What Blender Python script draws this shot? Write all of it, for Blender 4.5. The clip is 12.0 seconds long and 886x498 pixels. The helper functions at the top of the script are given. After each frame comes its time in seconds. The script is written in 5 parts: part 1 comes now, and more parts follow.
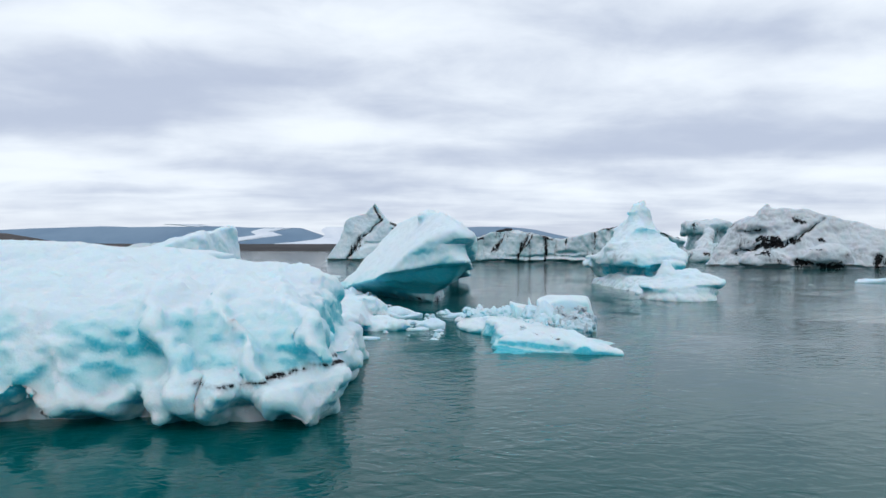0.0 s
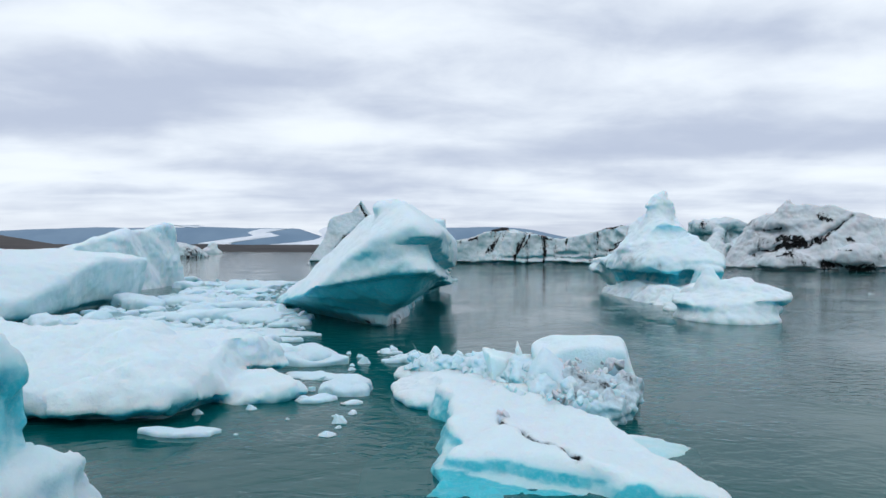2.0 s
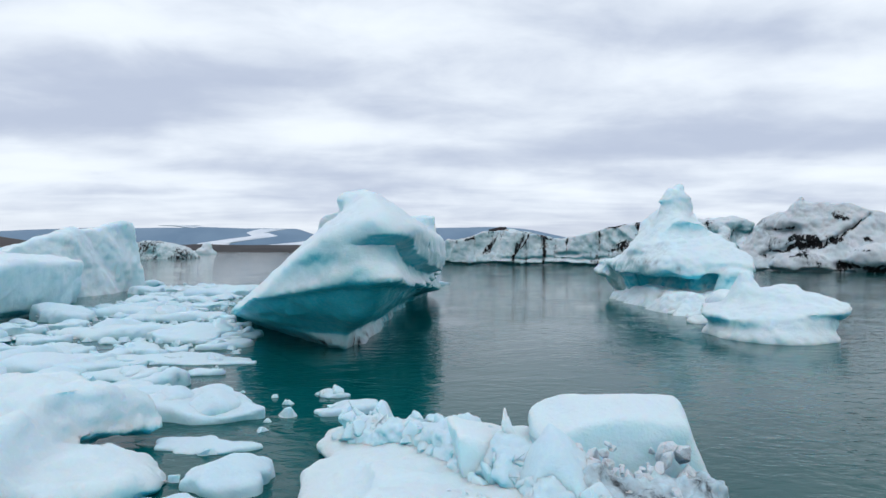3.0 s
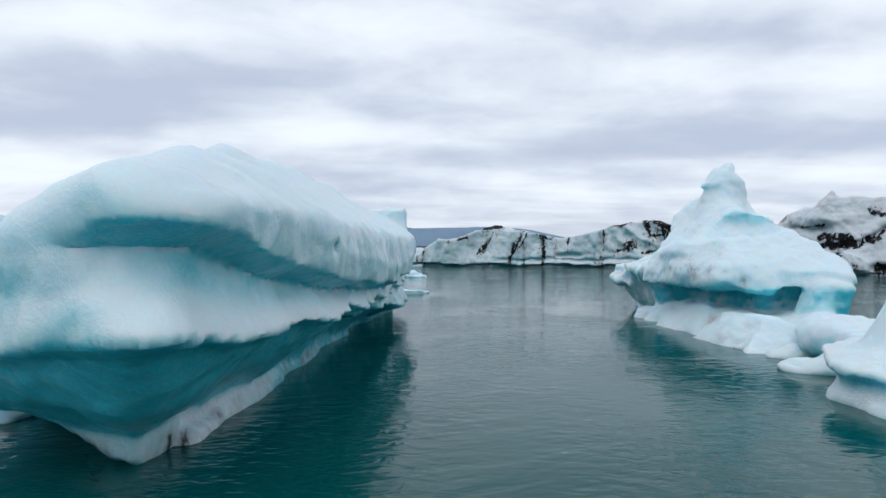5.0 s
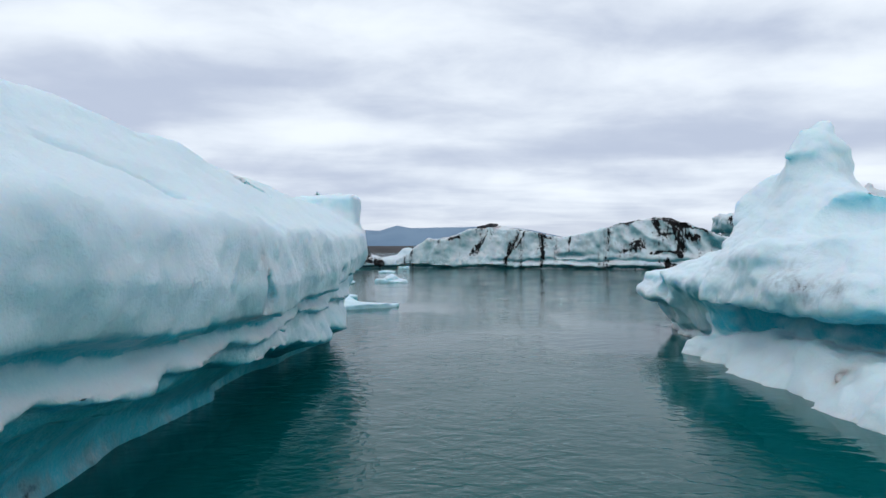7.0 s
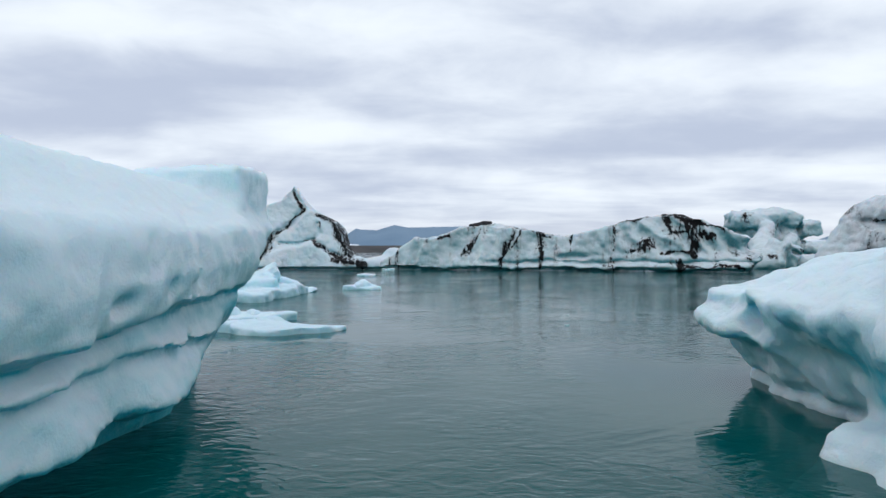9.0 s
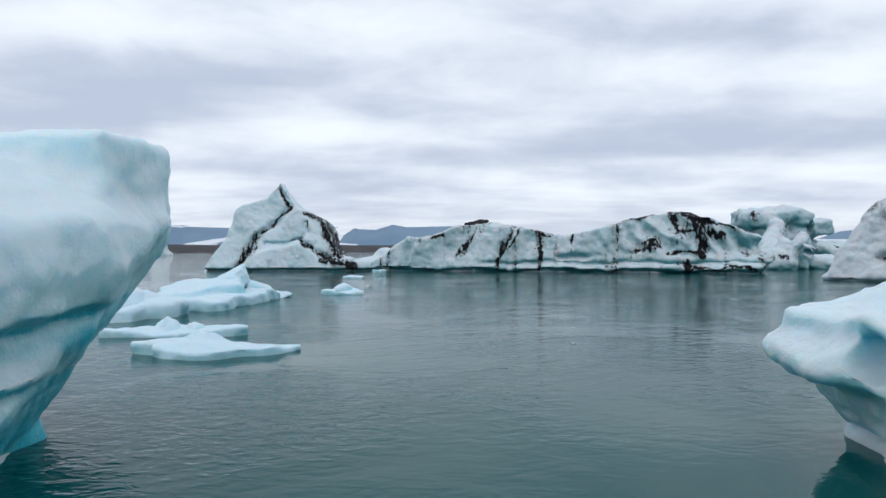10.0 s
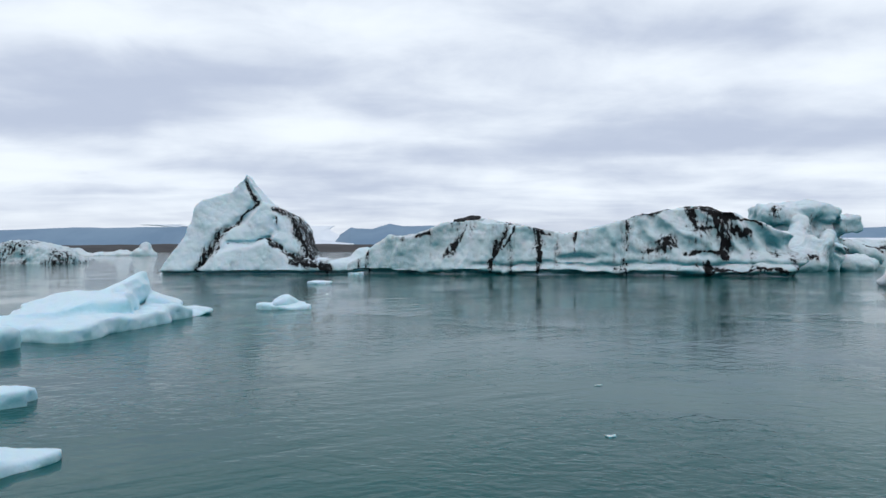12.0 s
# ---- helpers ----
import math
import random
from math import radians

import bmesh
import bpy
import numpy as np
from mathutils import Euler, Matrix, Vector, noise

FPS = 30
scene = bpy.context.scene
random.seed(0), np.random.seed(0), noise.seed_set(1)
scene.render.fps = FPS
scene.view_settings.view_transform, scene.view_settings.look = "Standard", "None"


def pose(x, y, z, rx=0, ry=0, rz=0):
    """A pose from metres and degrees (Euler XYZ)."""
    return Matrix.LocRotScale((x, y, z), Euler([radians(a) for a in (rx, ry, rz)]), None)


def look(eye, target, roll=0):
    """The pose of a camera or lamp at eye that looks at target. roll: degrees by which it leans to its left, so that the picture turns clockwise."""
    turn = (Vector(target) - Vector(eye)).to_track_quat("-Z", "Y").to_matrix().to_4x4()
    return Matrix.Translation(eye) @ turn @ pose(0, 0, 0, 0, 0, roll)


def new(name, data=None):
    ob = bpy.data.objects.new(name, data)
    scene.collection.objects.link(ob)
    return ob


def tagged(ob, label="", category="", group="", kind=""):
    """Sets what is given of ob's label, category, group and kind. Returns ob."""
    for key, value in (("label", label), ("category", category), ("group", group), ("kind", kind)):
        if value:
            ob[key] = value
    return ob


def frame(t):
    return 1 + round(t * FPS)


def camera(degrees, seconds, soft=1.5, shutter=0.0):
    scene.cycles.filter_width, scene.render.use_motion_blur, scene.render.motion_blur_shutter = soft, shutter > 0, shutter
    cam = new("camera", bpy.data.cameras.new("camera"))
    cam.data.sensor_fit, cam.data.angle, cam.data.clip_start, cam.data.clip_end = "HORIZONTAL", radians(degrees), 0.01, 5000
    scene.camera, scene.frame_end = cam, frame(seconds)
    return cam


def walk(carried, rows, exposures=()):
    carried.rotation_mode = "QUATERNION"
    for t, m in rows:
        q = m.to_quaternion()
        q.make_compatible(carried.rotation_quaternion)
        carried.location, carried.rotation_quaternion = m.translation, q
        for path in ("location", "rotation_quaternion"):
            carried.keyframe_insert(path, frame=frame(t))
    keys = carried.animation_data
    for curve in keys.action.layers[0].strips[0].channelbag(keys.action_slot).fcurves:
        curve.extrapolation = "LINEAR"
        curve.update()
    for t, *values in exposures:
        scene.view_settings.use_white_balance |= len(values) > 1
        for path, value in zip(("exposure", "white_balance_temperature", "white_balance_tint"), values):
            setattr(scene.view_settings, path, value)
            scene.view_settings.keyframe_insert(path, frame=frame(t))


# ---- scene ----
# ---- camera ----
cam = camera(65.9, 12.0)
# seconds, x, y, z, heading to the right, pitch up, lean to the left
ROWS = [
    (0, -0.069, 0.084, 3.212, 0.349, -0.048, 0.266),
    (0.5, 0.389, 3.012, 3.234, 0.382, -0.035, 0.246),
    (1, 0.84, 5.985, 3.257, 0.415, -0.024, 0.226),
    (1.5, 1.284, 8.988, 3.279, 0.448, -0.015, 0.206),
    (2, 1.722, 12.009, 3.302, 0.482, -0.006, 0.186),
    (2.5, 2.155, 15.035, 3.324, 0.516, 0.0, 0.166),
    (3, 2.584, 18.058, 3.347, 0.55, 0.005, 0.146),
    (3.5, 3.009, 21.07, 3.37, 0.585, 0.009, 0.126),
    (4, 3.431, 24.064, 3.393, 0.621, 0.011, 0.106),
    (4.5, 3.85, 27.036, 3.416, 0.657, 0.011, 0.086),
    (5, 4.269, 29.984, 3.439, 0.694, 0.01, 0.066),
    (5.5, 4.687, 32.907, 3.463, 0.732, 0.008, 0.046),
    (6, 5.105, 35.806, 3.486, 0.771, 0.004, 0.026),
    (6.5, 5.524, 38.683, 3.51, 0.81, -0.002, 0.006),
    (7, 5.944, 41.544, 3.533, 0.851, -0.009, -0.014),
    (7.5, 6.368, 44.393, 3.557, 0.893, -0.018, -0.034),
    (8, 6.794, 47.24, 3.581, 0.937, -0.028, -0.054),
    (8.5, 7.224, 50.093, 3.605, 0.982, -0.04, -0.074),
    (9, 7.659, 52.965, 3.629, 1.028, -0.053, -0.094),
    (9.5, 8.1, 55.867, 3.653, 1.076, -0.068, -0.114),
    (10, 8.547, 58.816, 3.677, 1.125, -0.084, -0.135),
    (10.5, 9.001, 61.828, 3.702, 1.176, -0.102, -0.155),
    (11, 9.462, 64.92, 3.726, 1.229, -0.121, -0.175),
    (11.5, 9.933, 68.114, 3.751, 1.284, -0.142, -0.195),
    (12, 10.412, 71.432, 3.775, 1.341, -0.165, -0.215),
]
walk(cam, [(t, pose(x, y, z, 90 + up, 0, -yaw) @ pose(0, 0, 0, 0, 0, lean)) for t, x, y, z, yaw, up, lean in ROWS])


# ---- node helpers ----
def link(nt, a, b):
    nt.links.new(a, b)


def nd(nt, kind, **inputs):
    n = nt.nodes.new(kind)
    for k, v in inputs.items():
        key = k.replace("_", " ")
        if hasattr(v, "is_linked"):
            nt.links.new(v, n.inputs[key])
        else:
            n.inputs[key].default_value = v
    return n


def math_node(nt, op, a, b=0.0, c=0.0, clamp=False):
    n = nt.nodes.new("ShaderNodeMath")
    n.operation, n.use_clamp = op, clamp
    for i, v in enumerate((a, b, c)):
        if hasattr(v, "is_linked"):
            nt.links.new(v, n.inputs[i])
        else:
            n.inputs[i].default_value = v
    return n.outputs[0]


def vec_node(nt, op, a, b=(0, 0, 0)):
    n = nt.nodes.new("ShaderNodeVectorMath")
    n.operation = op
    for i, v in enumerate((a, b)):
        if hasattr(v, "is_linked"):
            nt.links.new(v, n.inputs[i])
        else:
            n.inputs[i].default_value = v
    return n.outputs["Value"] if op in ("DOT_PRODUCT", "LENGTH") else n.outputs[0]


def span(nt, v, lo, hi, to0=0.0, to1=1.0):
    n = nt.nodes.new("ShaderNodeMapRange")
    n.interpolation_type = "SMOOTHSTEP"
    link(nt, v, n.inputs["Value"])
    for k, x in zip(("From Min", "From Max", "To Min", "To Max"), (lo, hi, to0, to1)):
        n.inputs[k].default_value = x
    return n.outputs["Result"]


def mix(nt, f, a, b):
    n = nt.nodes.new("ShaderNodeMix")
    n.data_type = "RGBA"
    for key, v in ((0, f), (6, a), (7, b)):
        if hasattr(v, "is_linked"):
            link(nt, v, n.inputs[key])
        else:
            n.inputs[key].default_value = v if key == 0 else (*v[:3], 1)
    return n.outputs[2]


def noise_node(nt, vec, scale, detail=4.0, rough=0.55, distort=0.0):
    n = nt.nodes.new("ShaderNodeTexNoise")
    link(nt, vec, n.inputs["Vector"])
    n.inputs["Scale"].default_value, n.inputs["Detail"].default_value = scale, detail
    n.inputs["Roughness"].default_value, n.inputs["Distortion"].default_value = rough, distort
    return n.outputs["Fac"]


# ---- sky: a closed layer of grey stratus, and a faint broad sun behind it ----
world = bpy.data.worlds.new("sky")
scene.world = world
world.use_nodes = True
nt = world.node_tree
nt.nodes.clear()
SUN_UP, SUN_ROUND = radians(48), radians(200)
sky = nt.nodes.new("ShaderNodeTexSky")
sky.sky_type, sky.sun_disc, sky.sun_elevation, sky.sun_rotation = "NISHITA", False, SUN_UP, SUN_ROUND
way = nt.nodes.new("ShaderNodeTexCoord").outputs["Generated"]
parts = nd(nt, "ShaderNodeSeparateXYZ", Vector=way)
up = math_node(nt, "MAXIMUM", parts.outputs[2], 0.0)
deep = math_node(nt, "ADD", up, 0.1)
flat = nd(nt, "ShaderNodeCombineXYZ", X=math_node(nt, "DIVIDE", parts.outputs[0], deep), Y=math_node(nt, "DIVIDE", parts.outputs[1], deep), Z=0.0).outputs[0]
wide = vec_node(nt, "MULTIPLY", flat, (0.62, 0.95, 1.0))
broad = noise_node(nt, wide, 0.55, 2.0, 0.4, 0.3)
fine = noise_node(nt, wide, 1.7, 6.0, 0.5, 0.35)
cover = math_node(nt, "ADD", math_node(nt, "MULTIPLY", broad, 0.62), math_node(nt, "MULTIPLY", fine, 0.4))


def bank(centre, width, height):
    """How near the view is to a bank of cloud at (sideways, up), both as slopes from straight ahead."""
    dx = math_node(nt, "DIVIDE", math_node(nt, "SUBTRACT", math_node(nt, "DIVIDE", parts.outputs[0], front), centre[0]), width)
    dz = math_node(nt, "DIVIDE", math_node(nt, "SUBTRACT", math_node(nt, "DIVIDE", parts.outputs[2], front), centre[1]), height)
    r = math_node(nt, "ADD", math_node(nt, "MULTIPLY", dx, dx), math_node(nt, "MULTIPLY", dz, dz))
    return math_node(nt, "EXPONENT", math_node(nt, "MULTIPLY", r, -1.0))


front = math_node(nt, "MAXIMUM", parts.outputs[1], 0.05)
for spot, w, h, gain in (((-0.38, 0.235), 0.26, 0.05, -0.15), ((0.36, 0.32), 0.24, 0.04, -0.13), ((-0.45, 0.345), 0.22, 0.05, 0.13), ((-0.05, 0.33), 0.2, 0.05, 0.05),
                         ((0.55, 0.26), 0.32, 0.045, 0.16), ((-0.12, 0.175), 0.15, 0.016, 0.16), ((-0.62, 0.12), 0.28, 0.026, 0.15), ((0.02, 0.25), 0.2, 0.03, -0.07),
                         ((-0.55, 0.185), 0.3, 0.02, -0.08), ((0.5, 0.17), 0.35, 0.03, -0.10), ((0.1, 0.14), 0.2, 0.012, -0.08), ((0.55, 0.115), 0.3, 0.02, 0.12), ((-0.2, 0.075), 0.3, 0.02, -0.08), ((0.3, 0.06), 0.2, 0.016, 0.12), ((-0.6, 0.055), 0.25, 0.015, 0.1)):
    cover = math_node(nt, "ADD", cover, math_node(nt, "MULTIPLY", bank(spot, w, h), gain))
puff = noise_node(nt, vec_node(nt, "MULTIPLY", way, (1.0, 1.0, 2.4)), 6.0, 5.0, 0.55, 0.3)
cover = math_node(nt, "ADD", cover, math_node(nt, "MULTIPLY", math_node(nt, "SUBTRACT", puff, 0.5), 0.36))
lit = span(nt, cover, 0.31, 0.70)
cloud = mix(nt, lit, (0.535, 0.61, 0.765), (0.94, 1.015, 1.10))
low = span(nt, parts.outputs[2], 0.0, 0.075)
cloud = mix(nt, math_node(nt, "MULTIPLY", math_node(nt, "SUBTRACT", 1.0, low), 0.4), cloud, (0.66, 0.70, 0.78))
clear = nd(nt, "ShaderNodeBackground", Color=sky.outputs[0], Strength=0.05)
stratus = nd(nt, "ShaderNodeBackground", Color=cloud, Strength=1.0)
thick = nt.nodes.new("ShaderNodeMixShader")
thick.inputs[0].default_value = 0.96
link(nt, clear.outputs[0], thick.inputs[1])
link(nt, stratus.outputs[0], thick.inputs[2])
link(nt, thick.outputs[0], nd(nt, "ShaderNodeOutputWorld").inputs["Surface"])

sun = new("sun", bpy.data.lights.new("sun", "SUN"))
sun.data.energy, sun.data.angle, sun.data.color = 0.5, radians(40), (1.0, 0.96, 0.9)
sun.matrix_world = look((0, 0, 60), Vector((0, 0, 60)) - 10 * Vector((math.sin(SUN_ROUND) * math.cos(SUN_UP), math.cos(SUN_ROUND) * math.cos(SUN_UP), math.sin(SUN_UP))))


# ---- materials ----
def material(name):
    m = bpy.data.materials.new(name)
    m.use_nodes = True
    t = m.node_tree
    t.nodes.clear()
    b = t.nodes.new("ShaderNodeBsdfPrincipled")
    o = t.nodes.new("ShaderNodeOutputMaterial")
    link(t, b.outputs[0], o.inputs[0])
    return m, t, b


def ice_material(name, crust, side, core, dirt_amount=0.0, bump=0.45, depth=1.0, blotch=0.36, crusted=0.0):
    """Glacier ice: a white weathered crust on what faces up, bare blue ice on walls and undersides; ash where the dirt attribute says so."""
    m, t, b = material(name)
    where = t.nodes.new("ShaderNodeNewGeometry")
    pos = where.outputs["Position"]
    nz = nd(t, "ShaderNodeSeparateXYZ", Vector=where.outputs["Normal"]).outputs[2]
    n1 = noise_node(t, pos, 0.45, 4.0, 0.55, 0.6)
    n2 = noise_node(t, pos, 2.6, 5.0, 0.6, 0.2)
    n3 = noise_node(t, pos, 17.0, 3.0, 0.6)
    blue = t.nodes.new("ShaderNodeAttribute")
    blue.attribute_name = "bare"
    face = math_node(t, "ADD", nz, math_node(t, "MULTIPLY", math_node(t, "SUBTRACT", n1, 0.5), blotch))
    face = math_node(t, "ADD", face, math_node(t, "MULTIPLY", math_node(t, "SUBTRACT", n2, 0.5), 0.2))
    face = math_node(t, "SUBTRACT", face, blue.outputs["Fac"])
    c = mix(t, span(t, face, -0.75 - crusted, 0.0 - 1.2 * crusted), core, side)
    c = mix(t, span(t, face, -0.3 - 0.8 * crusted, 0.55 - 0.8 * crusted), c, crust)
    c = mix(t, math_node(t, "MULTIPLY", span(t, n3, 0.45, 0.75), 0.14), c, (0.86, 0.92, 0.95))
    ash = t.nodes.new("ShaderNodeAttribute")
    ash.attribute_name = "dirt"
    speck = noise_node(t, pos, 2.0, 8.0, 0.72, 0.6)
    ragged = noise_node(t, pos, 0.7, 5.0, 0.62, 1.2)
    drip = noise_node(t, vec_node(t, "MULTIPLY", pos, (1.0, 1.0, 0.22)), 1.9, 4.0, 0.6, 0.4)
    fray = math_node(t, "ADD", math_node(t, "MULTIPLY", math_node(t, "SUBTRACT", speck, 0.5), 1.7), math_node(t, "MULTIPLY", math_node(t, "SUBTRACT", drip, 0.5), 2.6))
    fray = math_node(t, "ADD", fray, math_node(t, "SUBTRACT", ragged, 0.5))
    load = span(t, ash.outputs["Fac"], 0.0, 0.6, 0.2, 1.0)
    d = math_node(t, "ADD", math_node(t, "MULTIPLY", ash.outputs["Fac"], 1.1), math_node(t, "MULTIPLY", fray, load))
    if dirt_amount:
        d = math_node(t, "ADD", d, dirt_amount)
    black = span(t, d, 0.5, 0.78)
    stain = span(t, d, 0.1, 0.6)
    c = mix(t, math_node(t, "MULTIPLY", stain, 0.5), c, (0.21, 0.235, 0.25))
    c = mix(t, black, c, (0.012, 0.012, 0.013))
    link(t, c, b.inputs["Base Color"])
    link(t, span(t, face, -0.4, 0.5, 0.28, 0.62), b.inputs["Roughness"])
    b.inputs["IOR"].default_value = 1.31
    link(t, span(t, black, 0.0, 0.6, 0.85, 0.0), b.inputs["Subsurface Weight"])
    link(t, span(t, black, 0.0, 0.6, 0.5, 0.12), b.inputs["Specular IOR Level"])
    b.inputs["Subsurface Radius"].default_value = (0.26, 0.44, 0.52)
    b.inputs["Subsurface Scale"].default_value = depth
    cups = t.nodes.new("ShaderNodeTexVoronoi")
    cups.feature, cups.inputs["Scale"].default_value = "SMOOTH_F1", 2.3
    link(t, pos, cups.inputs["Vector"])
    h = math_node(t, "ADD", math_node(t, "MULTIPLY", n2, 0.5), math_node(t, "MULTIPLY", n3, 0.14))
    h = math_node(t, "ADD", h, math_node(t, "MULTIPLY", cups.outputs["Distance"], 0.16))
    bp = nd(t, "ShaderNodeBump", Height=h, Strength=bump, Distance=0.2)
    link(t, bp.outputs[0], b.inputs["Normal"])
    return m


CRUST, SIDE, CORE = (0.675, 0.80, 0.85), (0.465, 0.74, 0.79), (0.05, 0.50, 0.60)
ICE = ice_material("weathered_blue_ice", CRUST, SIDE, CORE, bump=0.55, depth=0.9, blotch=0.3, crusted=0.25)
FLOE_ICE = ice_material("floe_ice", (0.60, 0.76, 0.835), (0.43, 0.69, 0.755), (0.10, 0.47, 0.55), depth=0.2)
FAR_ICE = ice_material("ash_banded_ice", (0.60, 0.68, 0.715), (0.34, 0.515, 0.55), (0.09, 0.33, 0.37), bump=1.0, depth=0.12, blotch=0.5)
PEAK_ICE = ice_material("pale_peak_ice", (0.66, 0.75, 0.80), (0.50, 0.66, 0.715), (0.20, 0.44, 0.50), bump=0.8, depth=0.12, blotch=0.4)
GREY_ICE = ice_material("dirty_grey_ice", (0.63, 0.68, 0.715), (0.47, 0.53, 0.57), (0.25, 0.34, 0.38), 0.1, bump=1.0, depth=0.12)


def water_material():
    m, t, b = material("glacial_lake_water")
    pos = t.nodes.new("ShaderNodeNewGeometry").outputs["Position"]
    milk = noise_node(t, pos, 0.06, 3.0)
    link(t, mix(t, span(t, milk, 0.3, 0.7), (0.0, 0.070, 0.068), (0.0, 0.088, 0.085)), b.inputs["Base Color"])
    b.inputs["Roughness"].default_value = 0.03
    b.inputs["IOR"].default_value = 1.333
    b.inputs["Specular IOR Level"].default_value = 0.36
    b.inputs["Specular Tint"].default_value = (0.12, 0.97, 1.0, 1)
    long = vec_node(t, "MULTIPLY", pos, (0.85, 1.15, 1.0))
    slant = nt_rotate(t, pos, -28)
    r0 = noise_node(t, vec_node(t, "MULTIPLY", slant, (0.16, 1.0, 1.0)), 1.1, 3.0, 0.5, 0.6)
    r1 = noise_node(t, long, 1.5, 3.0, 0.5, 0.5)
    r2 = noise_node(t, long, 5.0, 3.0, 0.55, 0.3)
    gust = span(t, noise_node(t, pos, 0.11, 3.0, 0.5, 0.8), 0.35, 0.68, 0.25, 1.5)
    r3 = noise_node(t, vec_node(t, "MULTIPLY", nt_rotate(t, pos, 9), (0.8, 1.2, 1.0)), 2.3, 2.0, 0.5, 0.9)
    h = math_node(t, "ADD", math_node(t, "MULTIPLY", r1, 0.5), math_node(t, "MULTIPLY", r2, 0.2))
    h = math_node(t, "ADD", h, math_node(t, "MULTIPLY", r3, 0.75))
    h = math_node(t, "ADD", math_node(t, "MULTIPLY", h, gust), math_node(t, "MULTIPLY", math_node(t, "MULTIPLY", r0, 0.9), span(t, noise_node(t, pos, 0.07, 2.0, 0.5, 0.5), 0.4, 0.6, 0.25, 1.0)))
    bp = nd(t, "ShaderNodeBump", Height=h, Strength=1.0, Distance=0.034)
    link(t, bp.outputs[0], b.inputs["Normal"])
    deep = nd(t, "ShaderNodeBsdfTransparent", Color=(0.2, 0.85, 0.86, 1))
    blend = t.nodes.new("ShaderNodeMixShader")
    blend.inputs[0].default_value = 0.12
    link(t, b.outputs[0], blend.inputs[1])
    link(t, deep.outputs[0], blend.inputs[2])
    link(t, blend.outputs[0], next(n for n in t.nodes if n.type == "OUTPUT_MATERIAL").inputs[0])
    return m


def nt_rotate(t, vec, degrees):
    n = t.nodes.new("ShaderNodeVectorRotate")
    n.rotation_type = "Z_AXIS"
    link(t, vec, n.inputs["Vector"])
    n.inputs["Angle"].default_value = radians(degrees)
    return n.outputs[0]


WATER = water_material()


def land_material(name, a, b2, scale):
    m, t, b = material(name)
    pos = t.nodes.new("ShaderNodeNewGeometry").outputs["Position"]
    f = span(t, noise_node(t, pos, scale, 6.0, 0.6, 0.4), 0.32, 0.68)
    link(t, mix(t, f, a, b2), b.inputs["Base Color"])
    b.inputs["Roughness"].default_value = 0.95
    return m


MORAINE = land_material("moraine_gravel", (0.024, 0.023, 0.024), (0.05, 0.046, 0.046), 0.03)
HILL = land_material("brown_hillside", (0.034, 0.029, 0.028), (0.06, 0.05, 0.047), 0.02)
# The blue of distance haze is painted into this base colour.
MOUNTAIN = land_material("haze_tinted_mountain", (0.15, 0.24, 0.34), (0.19, 0.285, 0.385), 0.004)
GLACIER = land_material("far_glacier_snow", (0.66, 0.72, 0.79), (0.78, 0.82, 0.87), 0.006)
SILT = land_material("lake_bed_silt", (0.01, 0.04, 0.04), (0.015, 0.05, 0.05), 0.2)
ROCK = land_material("black_basalt_rubble", (0.012, 0.012, 0.014), (0.035, 0.035, 0.037), 1.5)


# ---- solid modelling: distance fields turned into meshes ----
def rot(rx=0, ry=0, rz=0):
    return np.array(Euler([radians(a) for a in (rx, ry, rz)]).to_matrix(), dtype=np.float32)


def ell(P, c, r, turn=(0, 0, 0)):
    q = (P - np.float32(c)) @ rot(*turn)
    r = np.float32(r)
    k0 = np.sqrt(((q / r) ** 2).sum(1))
    k1 = np.sqrt(((q / (r * r)) ** 2).sum(1)) + 1e-6
    return k0 * (k0 - 1) / k1


def block(P, c, h, turn=(0, 0, 0), r=0.15):
    q = np.abs((P - np.float32(c)) @ rot(*turn)) - (np.float32(h) - r)
    return np.sqrt((np.maximum(q, 0) ** 2).sum(1)) + np.minimum(q.max(1), 0) - r


def taper(P, a, b, ra, rb):
    a, b = np.float32(a), np.float32(b)
    d = b - a
    f = np.clip(((P - a) @ d) / (d @ d), 0, 1)
    return np.sqrt(((P - a - f[:, None] * d) ** 2).sum(1)) - (ra + (rb - ra) * f)


def half(P, at, n):
    n = np.float32(n)
    return (P - np.float32(at)) @ (n / np.sqrt(n @ n))


def plane3(P, a, b, c):
    """Outside is where the three points run anticlockwise."""
    a, b, c = np.float32(a), np.float32(b), np.float32(c)
    return half(P, a, np.cross(b - a, c - a))


def smin(a, b, k):
    h = np.clip(0.5 + 0.5 * (b - a) / k, 0, 1)
    return b + (a - b) * h - k * h * (1 - h)


def smax(a, b, k):
    return -smin(-a, -b, k)


def join(k, *fs):
    f = fs[0]
    for g in fs[1:]:
        f = smin(f, g, k)
    return f


def meet(k, *fs):
    f = fs[0]
    for g in fs[1:]:
        f = smax(f, g, k)
    return f


def lattice(i, seed):
    n = i[:, 0] * 374761393 + i[:, 1] * 668265263 + i[:, 2] * 1274126177 + seed * 974634777
    n = (n ^ (n >> 13)) * 1274126177
    n = n ^ (n >> 16)
    return (n & 0xFFFF).astype(np.float32) / 32767.5 - 1


